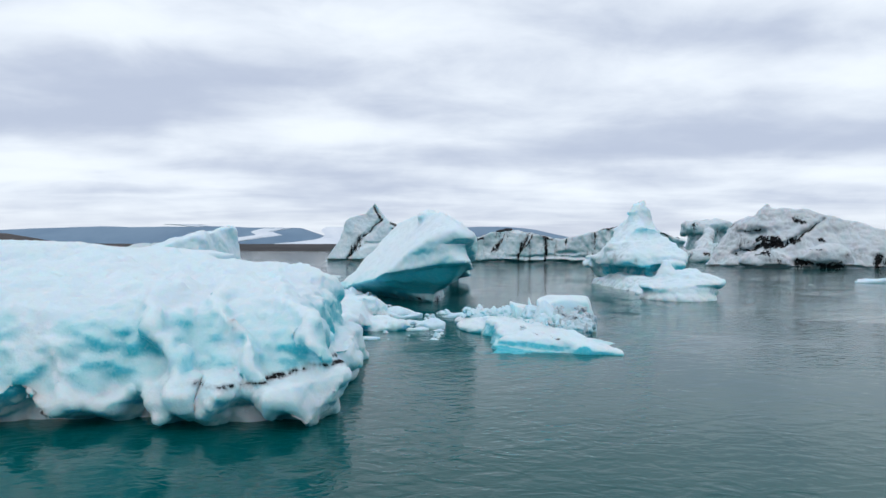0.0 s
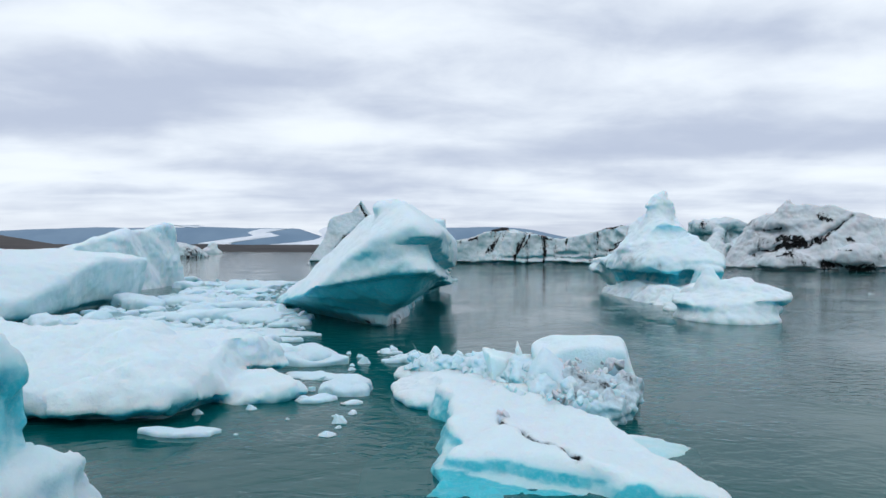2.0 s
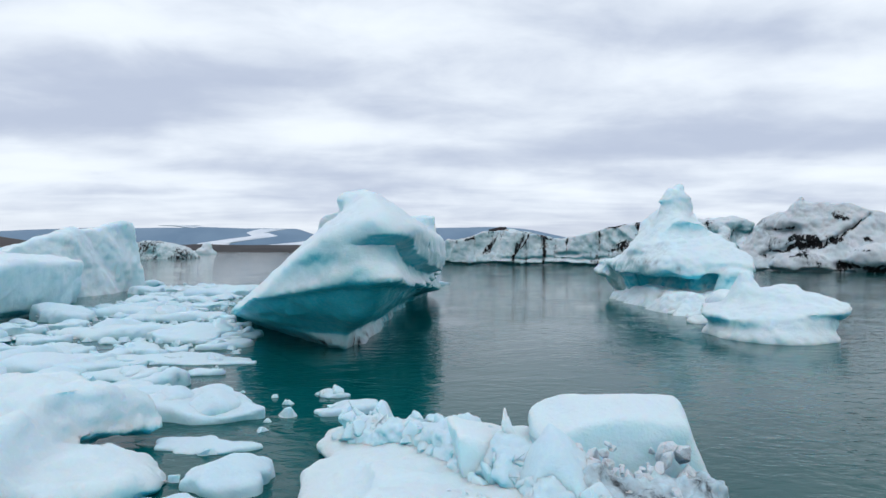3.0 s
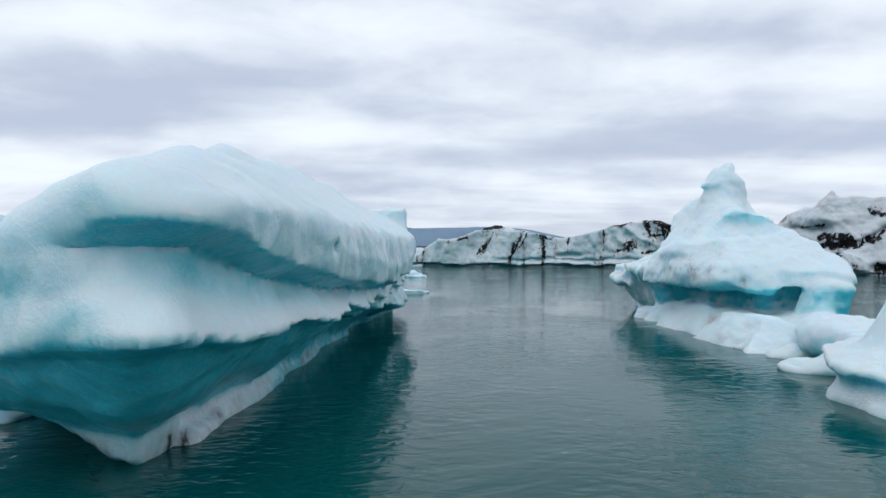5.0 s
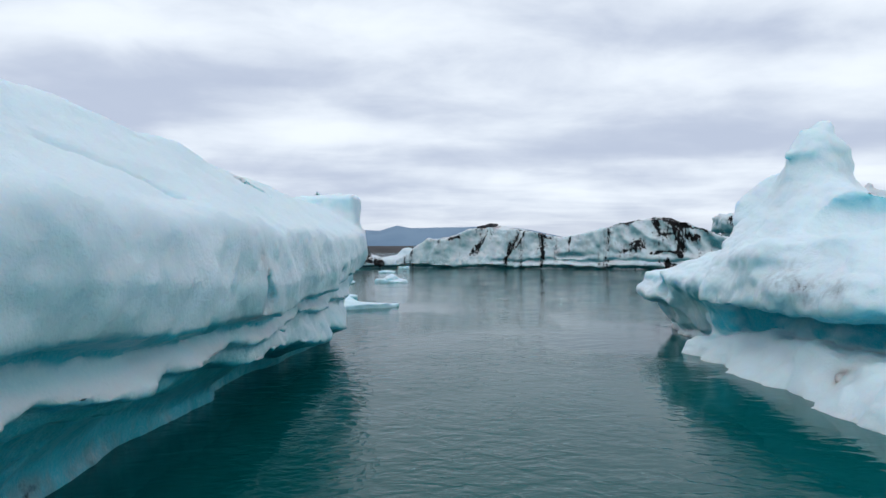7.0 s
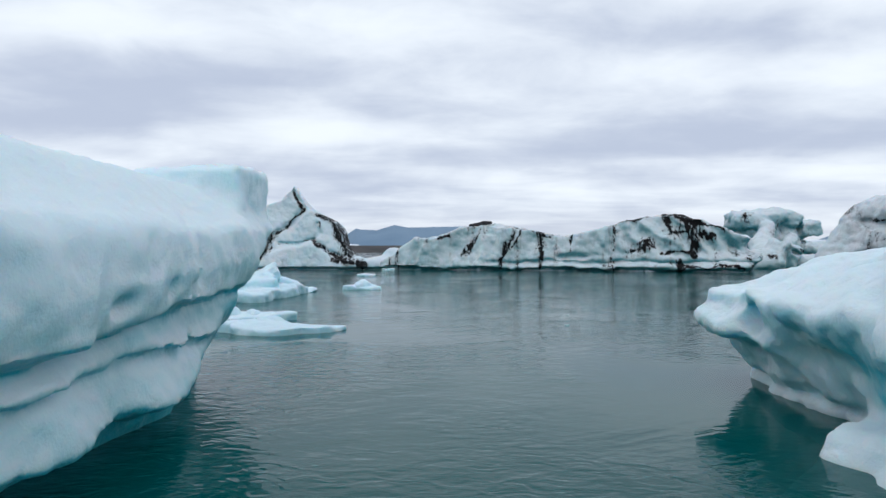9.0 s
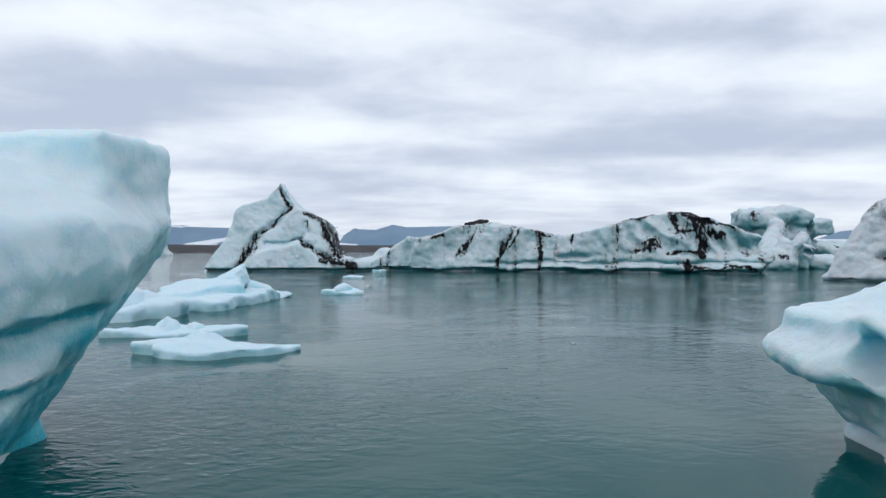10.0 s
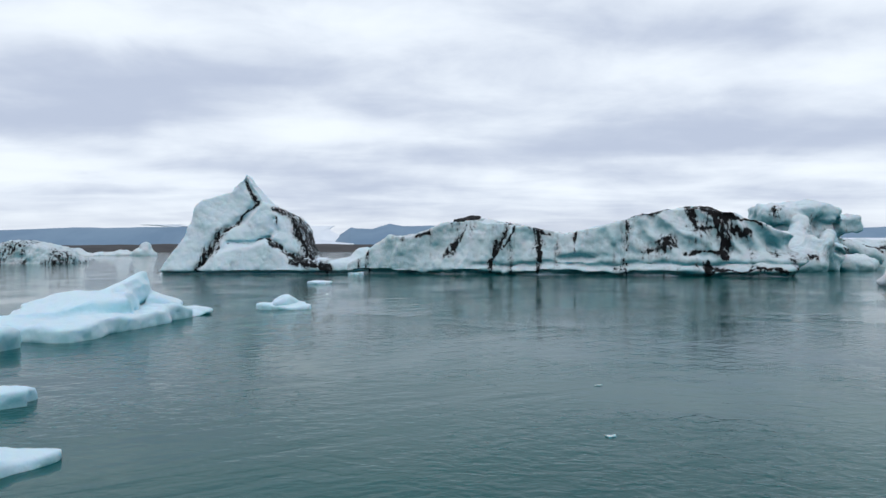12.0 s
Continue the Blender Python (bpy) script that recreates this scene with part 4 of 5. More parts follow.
def long_berg():
    """The long berg across the end of the channel, striped with black ash."""
    a, b = np.array((1.0, 169.0)), np.array((56.0, 152.5))
    along = (b - a) / np.linalg.norm(b - a)
    across = np.array((-along[1], along[0]))

    def frame_of(P):
        d = P[:, :2] - a
        return d @ along, d @ across, P[:, 2]
    S = (-3, 0.5, 2.2, 4.5, 8, 13.5, 16, 20, 22, 28, 34, 37, 41, 45, 50, 54, 57, 60)
    Hh = (1.4, 2.2, 4.2, 5.4, 5.7, 7.2, 7.7, 7.1, 6.6, 5.5, 6.6, 7.5, 8.5, 8.9, 7.8, 6.1, 5.5, 4.6)

    def field(P):
        s, n, z = frame_of(warp(P, 0.35, 0.45))
        top = (z - np.interp(s, S, Hh)) * 0.85
        cut = 0.9 * np.exp(-((z - 1.35) / 0.3) ** 2) * np.clip((s - 14) / 10, 0, 1) + 0.9 * np.exp(-((z - 2.2 - 0.1 * (s - 30)) / 0.4) ** 2) * np.exp(-((s - 30.5) / 2.6) ** 4)
        cut = cut - 0.5 * ramp(z, 2.0, 1.0) * np.clip((s - 24) / 6, 0, 1)
        cut = cut + 2.4 * np.exp(-((z - 3.7) / 1.3) ** 2) * np.clip((s - 50) / 4, 0, 1)
        cut = cut + 0.5 * np.exp(-((s - 25) / 1.6) ** 2 - ((z - 4.6) / 1.3) ** 2) + 0.5 * np.exp(-((s - 19.6) / 0.8) ** 2)
        crag = 0.7 * np.abs(np.sin(0.9 * s + 0.8 * z + np.sin(0.5 * s))) * ramp(z, 2.0, 3.0) * np.clip((s - 34) / 6, 0, 1)
        cut = cut + crag
        cut = cut + 1.6 * ramp(z, 0.55, 0.2)
        face = -n + 0.22 * z - 0.6 + cut + 0.35 * np.sin(s * 0.7) + 0.25 * np.sin(s * 1.9 + 1)
        back = n - 15 + 0.4 * z
        return meet(0.22, top, face, back, s - np.interp(z, (0, 1, 2.2, 2.6, 3.7, 5.2, 7), (56.2, 56.6, 57.9, 57.6, 56.0, 56.6, 54)), -s - 2.5)

    def ash(P):
        s, n, z = frame_of(P)
        q = ragged(np.stack([s, 0 * s, z], 1), 0.8) * np.array((1, 0, 1))
        d = 0.5 * ramp(fbm(np.stack([s, 0 * s, 0.16 * z], 1), 0.8, 4, 9), 0.0, 0.5)
        d = np.maximum(d, 0.5 * ramp(fbm(P, 0.45, 4, 19), -0.05, 0.4) * ramp(s, 32, 42) * ramp(z, 1.4, 2.4))
        for p0, p1, w in (((15.2, 6.6), (14.1, 4.8), 0.55), ((14.1, 4.8), (12.3, 2.2), 0.5), ((16.4, 6.6), (15.6, 4.6), 0.25), ((20.8, 6.8), (19.9, 4.2), 0.55), ((19.9, 4.2), (18.6, 0.4), 0.6), ((21.6, 6.6), (20.2, 3.0), 0.3),
                          ((24.0, 6.5), (26.4, 5.6), 0.6), ((24.8, 6.2), (25.3, 4.1), 0.95), ((25.4, 3), (25.0, 0.6), 0.4), ((29.8, 5.6), (30.0, 3.0), 0.4), ((37, 7.7), (40, 8.2), 0.4), ((40.5, 8.2), (41.8, 8.4), 0.6), ((44.4, 8.7), (44.9, 6.4), 0.5),
                          ((46, 8.9), (49.2, 7.9), 0.75), ((49.2, 7.9), (52.6, 6.2), 0.7), ((47.6, 8), (48.2, 5.6), 1.2), ((48.2, 6.4), (51.2, 5.2), 0.9), ((44.8, 6.2), (48, 6), 0.45), ((48, 5.4), (48.0, 3.8), 0.8), ((41.3, 4.4), (41.0, 3.7), 0.95), ((41.0, 3.7), (38.4, 2.8), 0.4),
                          ((43.6, 2.9), (48.2, 2.7), 0.4), ((46.5, 1.5), (46.5, 0.1), 0.6), ((53.0, 6.1), (56.2, 5.6), 0.35), ((8.0, 5.4), (9.6, 6.2), 0.35), ((46, 0.9), (55, 0.7), 0.3)):
            d = np.maximum(d, streak(q, (p0[0], 0, p0[1]), (p1[0], 0, p1[1]), w, 0.95))
        return d
    root = tagged(ice("iceberg", field, (-4, 148, -1), (62, 189, 10.2), 0.25, FAR_ICE, ((0.25, 0.25), (0.6, -0.12), (1.4, -0.07)), dirt=ash, seed=81),
                  "long flat-topped iceberg striped with black volcanic ash", "iceberg", "icebergs")
    def boulder(P):
        return join(0.3, block(P, (15.8, 171.2, 7.75), (1.5, 0.9, 0.25), (0, -10, 5), 0.2), block(P, (17.3, 171.4, 8.0), (0.9, 0.7, 0.22), (0, -4, 20), 0.2))
    tagged(ice("boulder", boulder, (13, 169.5, 7), (19.5, 173, 9.2), 0.12, ROCK, ((1.2, 0.12), (3, 0.08)), seed=88), "black basalt rubble lying on an iceberg", "boulder")
    return root


def peak_berg():
    band = ((-16.3, 13.6), (-14.6, 10.7), (-16.8, 7.9), (-20.0, 5.3), (-21.2, 3.1), (-22.8, 0.4))
    fold = ((-18.7, 4.4), (-14.9, 4.4), (-12.8, 5.1), (-10.6, 3.5), (-8.4, 2.2))

    def flat(P):
        return np.stack([P[:, 0], 0 * P[:, 0], P[:, 2]], 1)

    def chain(q, pts):
        return np.minimum.reduce([taper(q, (u[0], 0, u[1]), (v[0], 0, v[1]), 0, 0) for u, v in zip(pts, pts[1:])])

    def field(P):
        x, y, z = P.T
        ridge_z = np.interp(x, (-30, -28, -26.6, -24.9, -24.2, -23.6, -22.6, -21, -18.5, -17.3, -16.4, -15.3, -13.6, -11.3, -9.2, -8.0, -7.2, -6.1, -4.1, -0.7, 0.5, 2.6), (-0.6, 0.3, 2.8, 5.5, 7.8, 9.8, 10.9, 11.4, 12.1, 13.7, 14.9, 12.9, 10.6, 9.4, 8.3, 6.4, 4.0, 2.4, 1.8, 2.2, 3.5, 3.4))
        q = flat(warp(P, 0.25, 0.8))
        face = (170.0 - y) + 0.28 * z + 1.4 * ramp(z, 0.55, 0.2) + 0.35 * np.sin(x * 0.8 + z * 0.3)
        face = face + 0.7 * np.exp(-(chain(q, band) / 0.5) ** 2) + 0.6 * np.exp(-(chain(q, fold) / 0.35) ** 2)
        face = face + 0.6 * np.exp(-(chain(q, ((-12, 8), (-11.4, 6.4), (-12.6, 5))) / 0.4) ** 2)
        low = ramp(z - np.interp(x, (-22.8, -21, -14.9, -12.8, -10.6, -8), (0, 3, 4.4, 5, 3.5, 2)), 0.3, -0.5) * ramp(x, -22, -20)
        face = face - 0.9 * low
        back = (y - 183.5) + 0.45 * z
        return meet(0.25, (z - ridge_z) * 0.62, face * 0.9, back * 0.9)

    def ash(P):
        q = ragged(flat(P), 0.7) * np.float32((1, 0, 1))
        d = 0.25 * ramp(fbm(P, 0.35, 4, 17, (1, 0.4, 0.6)), 0.12, 0.5)
        wide = (0.2, 0.3, 0.65, 0.85, 0.35)
        for u, v, w in list(zip(band, band[1:], wide)) + list(zip(fold, fold[1:], (0.2, 0.3, 0.35, 0.3))) + [((-11.6, 9.3), (-9.5, 8.4), 0.55), ((-9.5, 8.4), (-8.2, 6.1), 0.75), ((-8.4, 6.6), (-7.5, 3.9), 0.9), ((-7.5, 3.9), (-6.0, 2.4), 0.6), ((-8.4, 2.0), (-4.1, 0.9), 0.85), ((-11.9, 8), (-11.6, 7), 0.4), ((2.4, 3.6), (3, 3.4), 0.4)]:
            d = np.maximum(d, streak(q, (u[0], 0, u[1]), (v[0], 0, v[1]), w, 0.86))
        return d
    return tagged(ice("iceberg", field, (-33, 166.5, -1), (4, 185.5, 16.5), 0.22, PEAK_ICE, ((0.3, 0.25), (0.8, -0.09), (1.8, -0.05)), dirt=ash, seed=91),
                  "peaked white iceberg crossed by black ash bands", "iceberg", "icebergs")


def dirty_berg():
    def flat(P):
        """The face seen across the lake: metres along it, and up."""
        return np.stack([P[:, 0] - 0.47 * (P[:, 1] - 118), 0 * P[:, 0], P[:, 2]], 1)
    crack = ((57.5, 4.1), (59.7, 4.4), (62, 5.4), (64, 6.6), (66.7, 8.6))
    ledge = ((50.8, 2.5), (53.4, 3.3), (56.5, 4.0), (57.5, 4.1))

    def chain(q, pts):
        return np.minimum.reduce([taper(q, (u[0], 0, u[1]), (v[0], 0, v[1]), 0, 0) for u, v in zip(pts, pts[1:])])

    def field(P):
        P = warp(P, 0.35, 0.4)
        f = meet(0.5, half(P, (52.6, 134, 0), (-0.86, -0.36, 0.42)), half(P, (53.2, 135, 0), (-0.55, 0.8, 0.42)), half(P, (57.4, 122.4, 0), (-0.55, -0.78, 0.42)), half(P, (66, 118.0, 0), (-0.05, -0.95, 0.45)),
                 half(P, (57.2, 126.5, 9.2), (-0.3, 0.15, 0.95)), half(P, (65.5, 125, 10.2), (0.2, 0.12, 0.97)), half(P, (74, 125, 8.3), (0.36, 0.05, 0.93)), half(P, (66, 140, 5), (0.1, 1, 0.5)), half(P, (88, 122, 0), (1, 0, 0.4)))
        f = join(0.9, f, taper(P, (61.6, 127, 8.4), (61.3, 126.6, 11.3), 3.4, 0.6), ell(P, (58.5, 122.5, 1.0), (4.5, 3.2, 2.6), (0, 0, -40)), ell(P, (67.5, 117.8, 1.4), (4.2, 2.2, 3.0)))
        f = f + 0.7 * ramp(P[:, 2], 0.45, 0.15)
        q = flat(P)
        f = f + 0.7 * np.exp(-(chain(q, crack) / 0.4) ** 2) + 0.9 * np.exp(-(chain(q, ledge) / 0.6) ** 2)
        f = f + 0.6 * np.exp(-(chain(q, ((52.2, 6.4), (55.4, 6.2))) / 0.5) ** 2) + 0.8 * np.exp(-(chain(q, ((62, 0.9), (69, 0.5))) / 0.6) ** 2) + 0.9 * np.exp(-(chain(q, ((76.2, 0.6), (76.4, 1.8))) / 0.7) ** 2)
        return f

    def ash(P):
        q = ragged(flat(P), 1.0) * np.float32((1, 0, 1))
        d = 0.35 * ramp(fbm(P, 0.3, 5, 27, (1, 0.6, 1.3)), 0.0, 0.5) * ramp(P[:, 2], 10.5, 8.5)
        # The right-hand hole's dark inside is shade painted in with the ash.
        for u, v, w in ((crack[0], crack[1], 0.6), (crack[1], crack[2], 0.45), (crack[2], crack[3], 0.25), (crack[3], crack[4], 0.18), (ledge[0], ledge[1], 0.6), (ledge[1], ledge[2], 0.9), (ledge[2], ledge[3], 1.0), ((54.6, 4.8), (58.6, 4.9), 0.7),
                        ((52.6, 6.4), (55.0, 6.3), 0.7), ((55, 2.3), (57, 2.4), 0.6), ((64.2, 3.7), (66, 3.6), 0.4), ((62, 1.0), (69, 0.5), 0.9), ((76.2, 0.6), (76.4, 1.8), 0.9), ((60.8, 9.2), (63, 8.7), 0.35), ((66, 5.1), (67, 4.8), 0.4)):
            d = np.maximum(d, streak(q, (u[0], 0, u[1]), (v[0], 0, v[1]), w, 0.9))
        return d
    return tagged(ice("iceberg", field, (50, 112, -1), (91, 144, 13.5), 0.27, GREY_ICE, ((0.2, 0.25), (0.4, -0.2), (1.1, -0.1)), dirt=ash, seed=101),
                  "large dirty grey iceberg dusted with black ash", "iceberg", "icebergs")


def back_berg():
    def field(P):
        P = warp(P, 0.4, 0.45)
        cap = meet(0.5, block(P, (75.3, 191, 9.4), (6.5, 4.5, 2.0), (0, -2, 8), 0.7), half(P, (72, 190, 11.1), (-0.1, -0.25, 0.95)), half(P, (80, 190, 11.3), (0.3, -0.2, 0.93)))
        trunk = join(0.6, block(P, (75.8, 191.5, 4), (5.2, 4.2, 5.5), (0, 4, 10), 0.8), taper(P, (73.2, 186, 7.5), (68.6, 178, 1.5), 1.5, 2.4), taper(P, (78.5, 187, 6.5), (74, 178, 1.2), 1.0, 1.9))
        horn = join(0.5, block(P, (84.2, 191.5, 7.5), (2.0, 3, 1.5), (0, -8, 5), 0.5), taper(P, (80, 191, 4.4), (84.2, 191, 7), 1.8, 1.0))
        low = join(0.5, ell(P, (66.6, 174, 0.8), (4.2, 5, 2.6)), block(P, (70.0, 173.5, 2.6), (2.5, 3, 2.0), (10, 22, 20), 0.6), ell(P, (75.5, 177, 0.6), (4.6, 5, 2.0)), taper(P, (81, 186, 3.6), (86, 184, 1.6), 1.2, 1.2))
        tail = meet(0.4, block(P, (95, 197, 1.0), (13, 7, 3.4), (0, 5, 8), 1.0), half(P, (88, 190, 3.4), (0.05, -0.3, 0.95)))
        f = join(0.5, cap, trunk, horn, low, tail)
        return smax(smax(f, -ell(P, (77.8, 186.4, 7.4), (1.9, 1.8, 2.0)), 0.4), -join(0.2, ell(P, (69.3, 186.6, 9.9), (0.9, 1.6, 1.0)), ell(P, (72, 171.3, 2.9), (1.3, 1.2, 0.5), (0, 25, 0)), ell(P, (81.6, 187.6, 6.6), (0.5, 2, 2.0))), 0.3)

    def ash(P):
        P = ragged(P, 1.0)
        # Strokes inside the carved hollows darken them along with the ash bands.
        return np.maximum.reduce([streak(P, (80.5, 186, 5.2), (88, 189, 3.4), 1.2, 0.9), streak(P, (88, 190, 3.4), (106, 194, 3.2), 3.0, 0.95), streak(P, (69.3, 187, 9.9), (69.5, 187, 9.4), 1.3, 0.75), streak(P, (76.4, 187, 8), (79, 187, 6.6), 0.9, 0.75), streak(P, (71.5, 171.5, 3.6), (73, 171.5, 2.6), 0.6, 0.9),
                                  streak(P, (66.5, 169.6, 2.2), (66.6, 169.4, 0.6), 0.6, 0.8), streak(P, (68.5, 177, 5), (72, 174, 4.6), 0.6, 0.7), 0.3 * ramp(fbm(P, 0.35, 4, 37), 0.1, 0.5)])
    return tagged(ice("iceberg", field, (61, 167, -1), (111, 208, 13.5), 0.32, FAR_ICE, ((0.3, 0.25), (0.6, -0.2), (1.3, -0.08)), dirt=ash, seed=111),
                  "craggy pale iceberg with a dark ash-covered tail", "iceberg", "icebergs")


def far_bergs():
    def dark(P):
        return meet(0.6, ell(P, (-92, 250, 0), (15, 8, 5.6), (0, 4, 0)), half(P, (-92, 245, 3), (0, -1, 0.5)))
    tagged(ice("iceberg", dark, (-110, 240, -1), (-75, 260, 7), 0.4, FAR_ICE, ((0.2, 0.7), (0.7, -0.3)), dirt=lambda P: 0.2 + 0.35 * ramp(fbm(P, 0.22, 4, 66), -0.1, 0.35), bare=lambda P: 0.35 + 0 * P[:, 0], seed=121), "low pale iceberg darkened with ash near the water", "iceberg", "icebergs")
    for k, (x, y, w, h) in enumerate(((-135, 425, 7, 6.5), (-150, 430, 10, 3), (-165, 440, 8, 2), (-170, 420, 14, 4), (-190, 430, 20, 5.5), (-215, 440, 16, 3.5))):
        tagged(ice("iceberg", lambda P: join(1, ell(P, (x, y, 0), (w, w * 0.6, h * 0.55)), ell(P, (x + 0.2 * w, y, h * 0.2), (w * 0.4, w * 0.35, h * 0.8))), (x - w * 1.2, y - w, -1), (x + w * 1.2, y + w, h * 1.3), 0.7, FAR_ICE, ((0.12, 0.8), (0.4, 0.5)), seed=130 + k),
               "distant small white iceberg", "iceberg", "icebergs")


def floe(x, y, rx, ry, h, turn=0, seed=0, knobs=(), label="flat floe of pale blue ice", step=None):
    """A floating pan: flat lens of ice with an uneven rim, and lumps on it."""
    def field(P):
        R = warp(P, 0.07 * min(rx, ry), 2.2 / min(rx, ry))
        q = (R - np.float32((x, y, 0))) @ rot(0, 0, turn)
        ang = np.arctan2(q[:, 1] / ry, q[:, 0] / rx)
        rim = 1 + 0.16 * np.sin(2 * ang + seed) + 0.12 * np.sin(3 * ang + 2.1 * seed) + 0.07 * np.sin(7 * ang + 3.3 * seed)
        r = np.sqrt((q[:, 0] / rx) ** 2 + (q[:, 1] / ry) ** 2) / rim
        f = smax((r - 1) * min(rx, ry) * 0.8, np.abs(P[:, 2] - 0.1 * h) - h * np.clip(0.85 + 0.35 * np.sin(2.1 * q[:, 0] / rx + seed) * np.cos(1.7 * q[:, 1] / ry + 2 * seed) - 0.25 * r * r, 0.25, 2), 0.12 * h)
        return f

    def lump(kx, ky, kr, kh):
        at = (x + kx, y + ky, h * 0.4)

        def knob(P):
            R = warp(P, 0.12 * kr, 1.6 / kr)
            return meet(0.08 * kr, ell(R, at, (1.35 * kr, 1.1 * kr, 0.95 * kh)), half(R, (at[0], at[1], at[2] + 0.6 * kh), (0.45 * math.sin(3 * seed + kx), -0.3, 0.85)), half(R, (at[0] + 0.8 * kr * math.cos(seed), at[1], at[2]), (math.cos(seed), -0.3, 0.35)))
        ice("ridge", knob, (at[0] - 1.65 * kr, at[1] - 1.4 * kr, 0.0), (at[0] + 1.65 * kr, at[1] + 1.4 * kr, at[2] + 1.3 * kh), max(0.05, kr / 8), FLOE_ICE, ((1.0 / max(0.3, kr), 0.1 * kr), (4.0, 0.03 * kr)), seed=seed + 3, parent=ob, label="raised ridge of upturned ice")
    top = h * 1.3
    m = 1.45 * max(rx, ry)
    step = step or max(0.05, min(rx, ry) / 14, h / 5)
    ob = ice("ice_floe", field, (x - m, y - m, -h * 1.3), (x + m, y + m, top), step, FLOE_ICE, ((1.2 / max(0.5, min(rx, ry)), 0.12 * h + 0.02), (3.0, 0.05 * h)), seed=seed)
    for k in knobs:
        lump(*k)
    return tagged(ob, label, "ice floe", "ice floes")


tilted_berg()
spire_berg()
front_berg()
lump_berg()
slab_berg()
shelf_bergs()
long_berg()
peak_berg()
dirty_berg()
back_berg()
far_bergs()

# floes at the end of the channel
floe(-7.6, 96, 2.4, 3.0, 0.8, 10, 201, ((-0.6, 0.0, 1.9, 1.3), (0.9, 0.3, 1.5, 1.2)), "thick pale blue floe with a rounded back")
def upturned_floe():
    def field(P):
        P = warp(P, 0.16, 0.9)
        f = join(0.15, block(P, (-6.6, 104.5, 0.15), (3.6, 5.0, 0.42), (0, -2, -8), 0.2), block(P, (-7.2, 106.5, 0.8), (2.8, 2.6, 0.5), (6, -9, 10), 0.2), block(P, (-5.6, 108, 1.2), (0.9, 1.6, 0.75), (10, -24, 5), 0.2),
                 block(P, (-4.2, 109.5, 0.6), (0.8, 1.3, 0.55), (5, 15, 30), 0.2), ell(P, (-3.6, 110.5, 0.1), (1.5, 2.0, 0.35)))
        return smax(f, half(P, (-9.5, 100.5, 0.2), (-0.5, -0.8, 0.2)), 0.2)
    tagged(ice("ice_floe", field, (-12, 98, -0.6), (-1, 114, 2.8), 0.1, FLOE_ICE, ((0.8, 0.08), (2.5, 0.04)), seed=202), "white floe with ridges of upturned ice", "ice floe", "ice floes")


upturned_floe()
floe(-1.9, 88.0, 2.5, 1.1, 0.42, 8, 203, ((-1.0, 0.2, 0.6, 0.75), (0.2, 0.1, 0.5, 0.4)), "low floe with a gritty lump on it")
floe(1.0, 83.0, 2.5, 1.5, 0.44, 14, 204, ((-0.6, 0.2, 1.0, 0.5),))
floe(1.5, 114.2, 1.7, 1.1, 0.4, 0, 205, ((-0.3, 0, 0.8, 0.8),), "small white floe with a pointed back")
floe(-0.8, 143.0, 1.3, 1.0, 0.3, 0, 206)
floe(0.6, 165, 1.0, 0.6, 0.35, 0, 207)
# floes beside the channel
floe(44.5, 68.5, 2.6, 1.6, 0.4, 0, 208)
floe(0.25, 33.6, 0.32, 0.25, 0.12, 0, 210, ((0.05, 0, 0.14, 0.3), (-0.2, 0, 0.1, 0.16)), "small knobbly fragment of clear ice")
floe(-2.3, 31.9, 1.35, 0.8, 0.42, 5, 211, ((-0.7, 0.1, 0.5, 0.4), (0.2, 0.1, 0.7, 0.35)), "white floe with a raised lump")
floe(-0.35, 27.8, 0.68, 0.5, 0.27, 10, 212, ((0.1, 0.05, 0.35, 0.22),))
floe(-0.9, 26.9, 0.42, 0.3, 0.1, 0, 213)
floe(-0.1, 26.6, 0.22, 0.2, 0.06, 0, 214)
floe(-2.8, 24.2, 0.6, 0.3, 0.1, 0, 215)
floe(-1.3, 29.6, 0.8, 0.45, 0.08, 0, 216)
floe(-5.0, 38.6, 2.1, 0.9, 0.12, 0, 217)
floe(-6.6, 43.8, 1.9, 1.3, 0.4, 5, 218, ((0.8, 0, 0.6, 0.7),))
floe(-5.5, 33.5, 2.1, 0.8, 0.25, 0, 219)
floe(0.8, 32.2, 0.6, 0.45, 0.18, 0, 220)
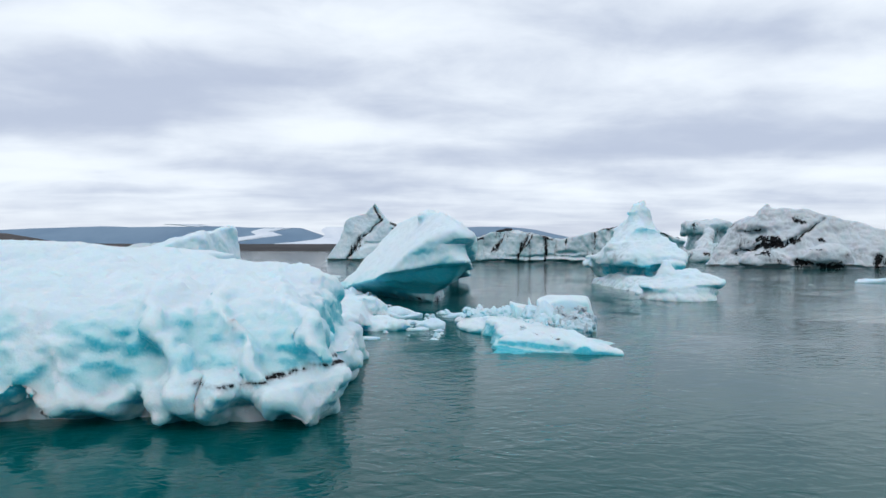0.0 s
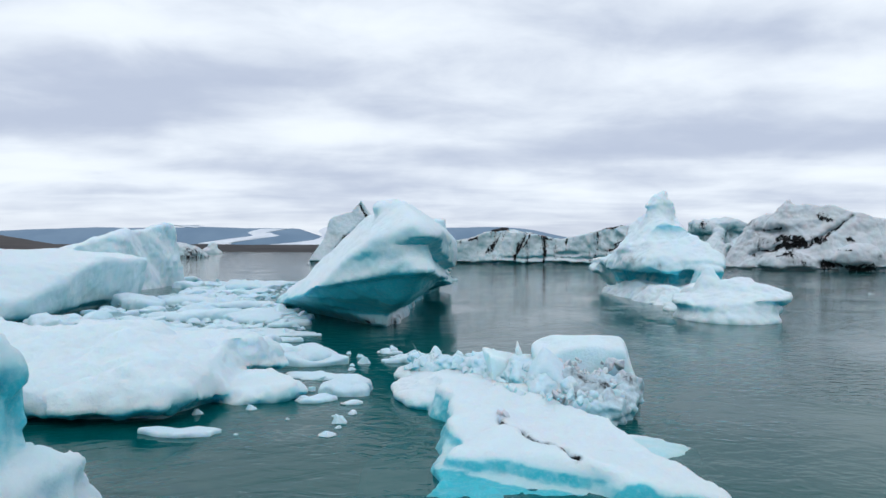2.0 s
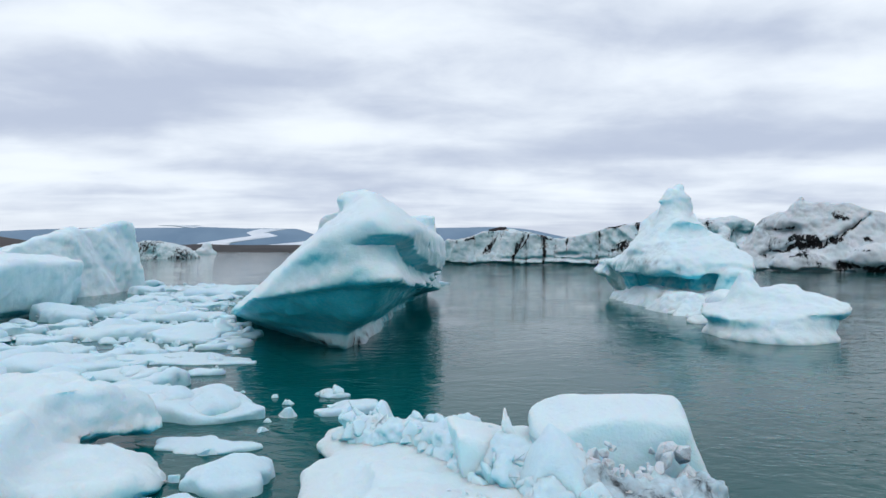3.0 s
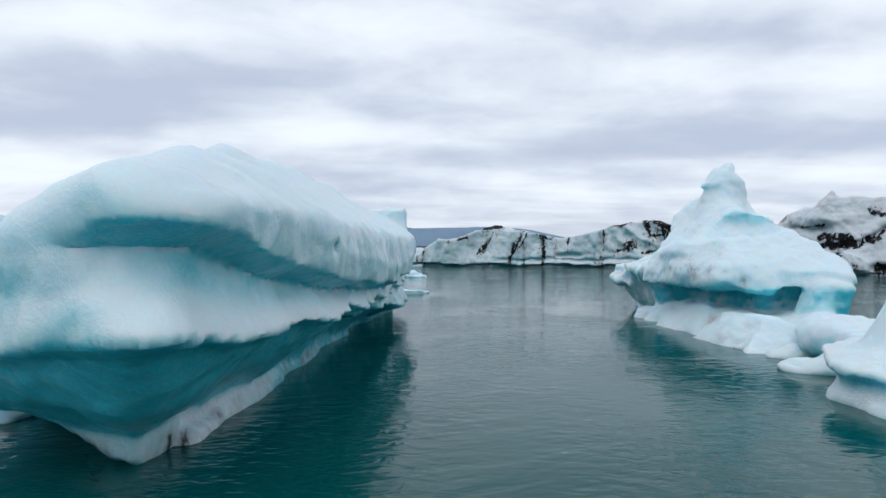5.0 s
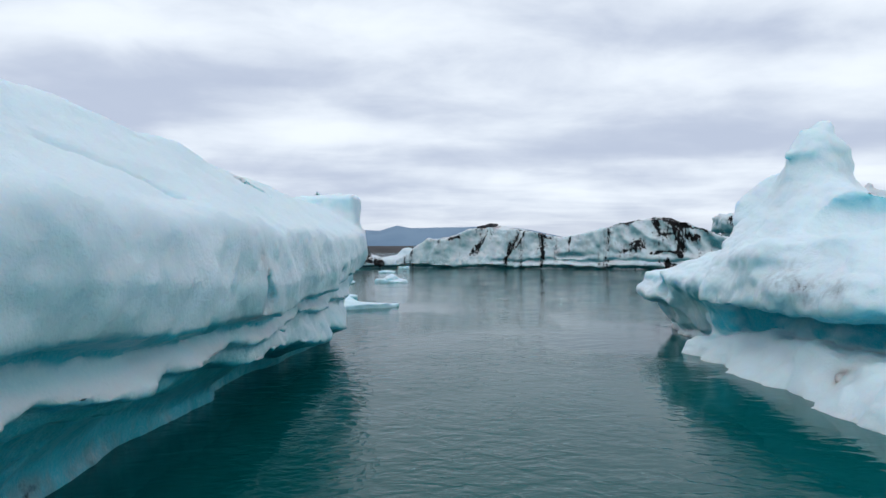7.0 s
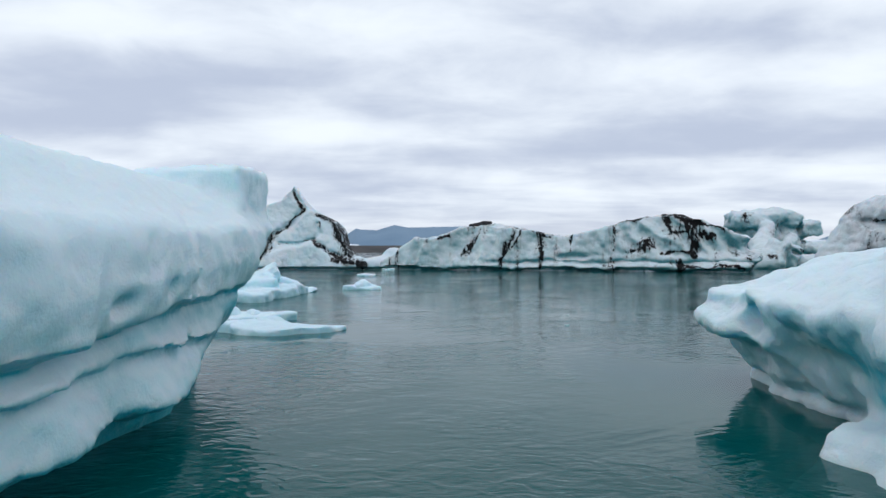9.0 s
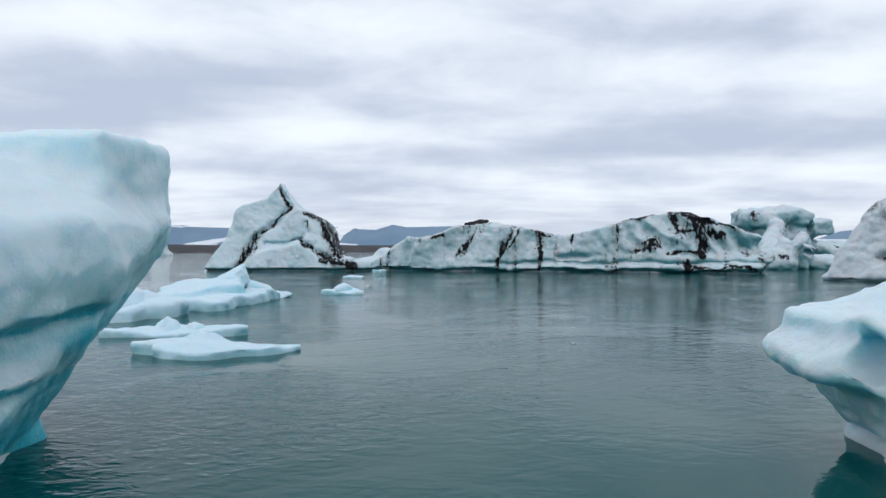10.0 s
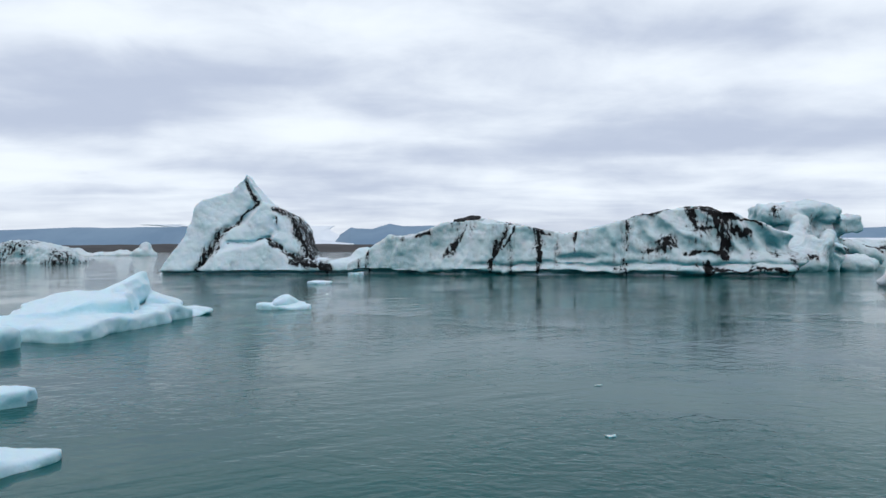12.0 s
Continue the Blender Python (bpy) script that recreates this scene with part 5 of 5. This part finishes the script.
# scraps of clear ice awash in the channel
for k, (x, y, r) in enumerate(((14.04, 84.89, 0.11), (15.03, 89.82, 0.1), (7.97, 81.85, 0.07), (2.32, 126.93, 0.2), (8.47, 83.19, 0.06), (14.66, 78.76, 0.06), (11.41, 81.64, 0.07), (34.67, 63.58, 0.2))):
    floe(x, y, r, 0.7 * r, 0.15 * r + 0.01, 20 * k, 240 + k, (), "small scrap of clear ice awash")
rnd = random.Random(4)
spots = [(-5.0, 38.6, 1.9), (-6.6, 43.8, 1.6), (-2.3, 31.9, 1.2), (-5.5, 33.5, 1.6)]
tries = 0
while len(spots) < 130 and tries < 9000:
    tries += 1
    y = rnd.uniform(32, 76)
    right = np.interp(y, (32, 40, 46, 54, 60, 76), (-3.2, -3.8, -5.2, -9.2, -10.5, -13))
    left = np.interp(y, (32, 40, 56, 66, 76), (-12, -15.2, -16.2, -16.8, -24))
    x = rnd.uniform(left, right)
    r = rnd.choice((0.45, 0.6, 0.8, 1.0, 1.2, 1.5, 2.0, 2.4)) * rnd.uniform(0.8, 1.2)
    if all((x - a) ** 2 + (0.9 * (y - b)) ** 2 > (0.66 * (r + c)) ** 2 for a, b, c in spots):
        spots.append((x, y, r))
        floe(x, y, r, r * rnd.uniform(0.45, 0.8), 0.12 + 0.16 * r * rnd.choice((0.5, 0.7, 1.0, 1.2, 2.2)), rnd.uniform(-25, 25), 300 + len(spots), tuple((rnd.uniform(-0.5, 0.5) * r, rnd.uniform(-0.2, 0.2) * r, rnd.uniform(0.25, 0.5) * r, rnd.uniform(0.12, 0.34) * r) for _ in range(rnd.randint(1, 3))) if r > 0.6 else (), step=max(0.07, r / 9))


# small brash between the floes, too fine to count
def brash():
    rnd = random.Random(12)
    verts, quads = [], []
    for k in range(1500):
        if k % 5:
            y = rnd.uniform(31, 80)
            right = np.interp(y, (31, 40, 46, 54, 60, 76), (-2.6, -3.6, -5.0, -8.6, -9.5, -11))
            left = np.interp(y, (31, 48, 56, 66, 80), (-12, -15.6, -17.4, -17, -24))
        else:
            y = rnd.uniform(24, 34)
            left, right = -4.5, 0.6 - 0.05 * (34 - y)
            if rnd.random() < 0.8:
                continue
        x = rnd.uniform(left, right)
        r = rnd.choice((0.05, 0.07, 0.1, 0.1, 0.14, 0.2)) * rnd.uniform(0.7, 1.3)
        h = r * rnd.uniform(0.25, 0.7)
        n, base = 6, len(verts)
        spin = rnd.uniform(0, 6)
        for ring, z in ((0.9, -0.4 * h), (1.1, 0.15 * h), (rnd.uniform(0.35, 0.7), h * 1.5)):
            for i in range(n):
                a = spin + i * math.tau / n
                w = ring * r * rnd.uniform(0.5, 1.3)
                verts.append((x + w * math.cos(a), y + 0.75 * w * math.sin(a), z * rnd.uniform(0.8, 1.2)))
        for ring in (0, 1):
            for i in range(n):
                j = (i + 1) % n
                quads.append((base + ring * n + i, base + ring * n + j, base + ring * n + n + j, base + ring * n + n + i))
        t = base + 2 * n
        quads += [(t, t + 1, t + 2, t + 3), (t, t + 3, t + 4, t + 5)]
    me = mesh_from("brash_ice", np.array(verts, np.float32), np.array(quads), FLOE_ICE)
    me.shade_flat()
    return tagged(new("brash_ice", me), "scattered small fragments of broken floating ice", "brash ice", kind="stuff")


brash()
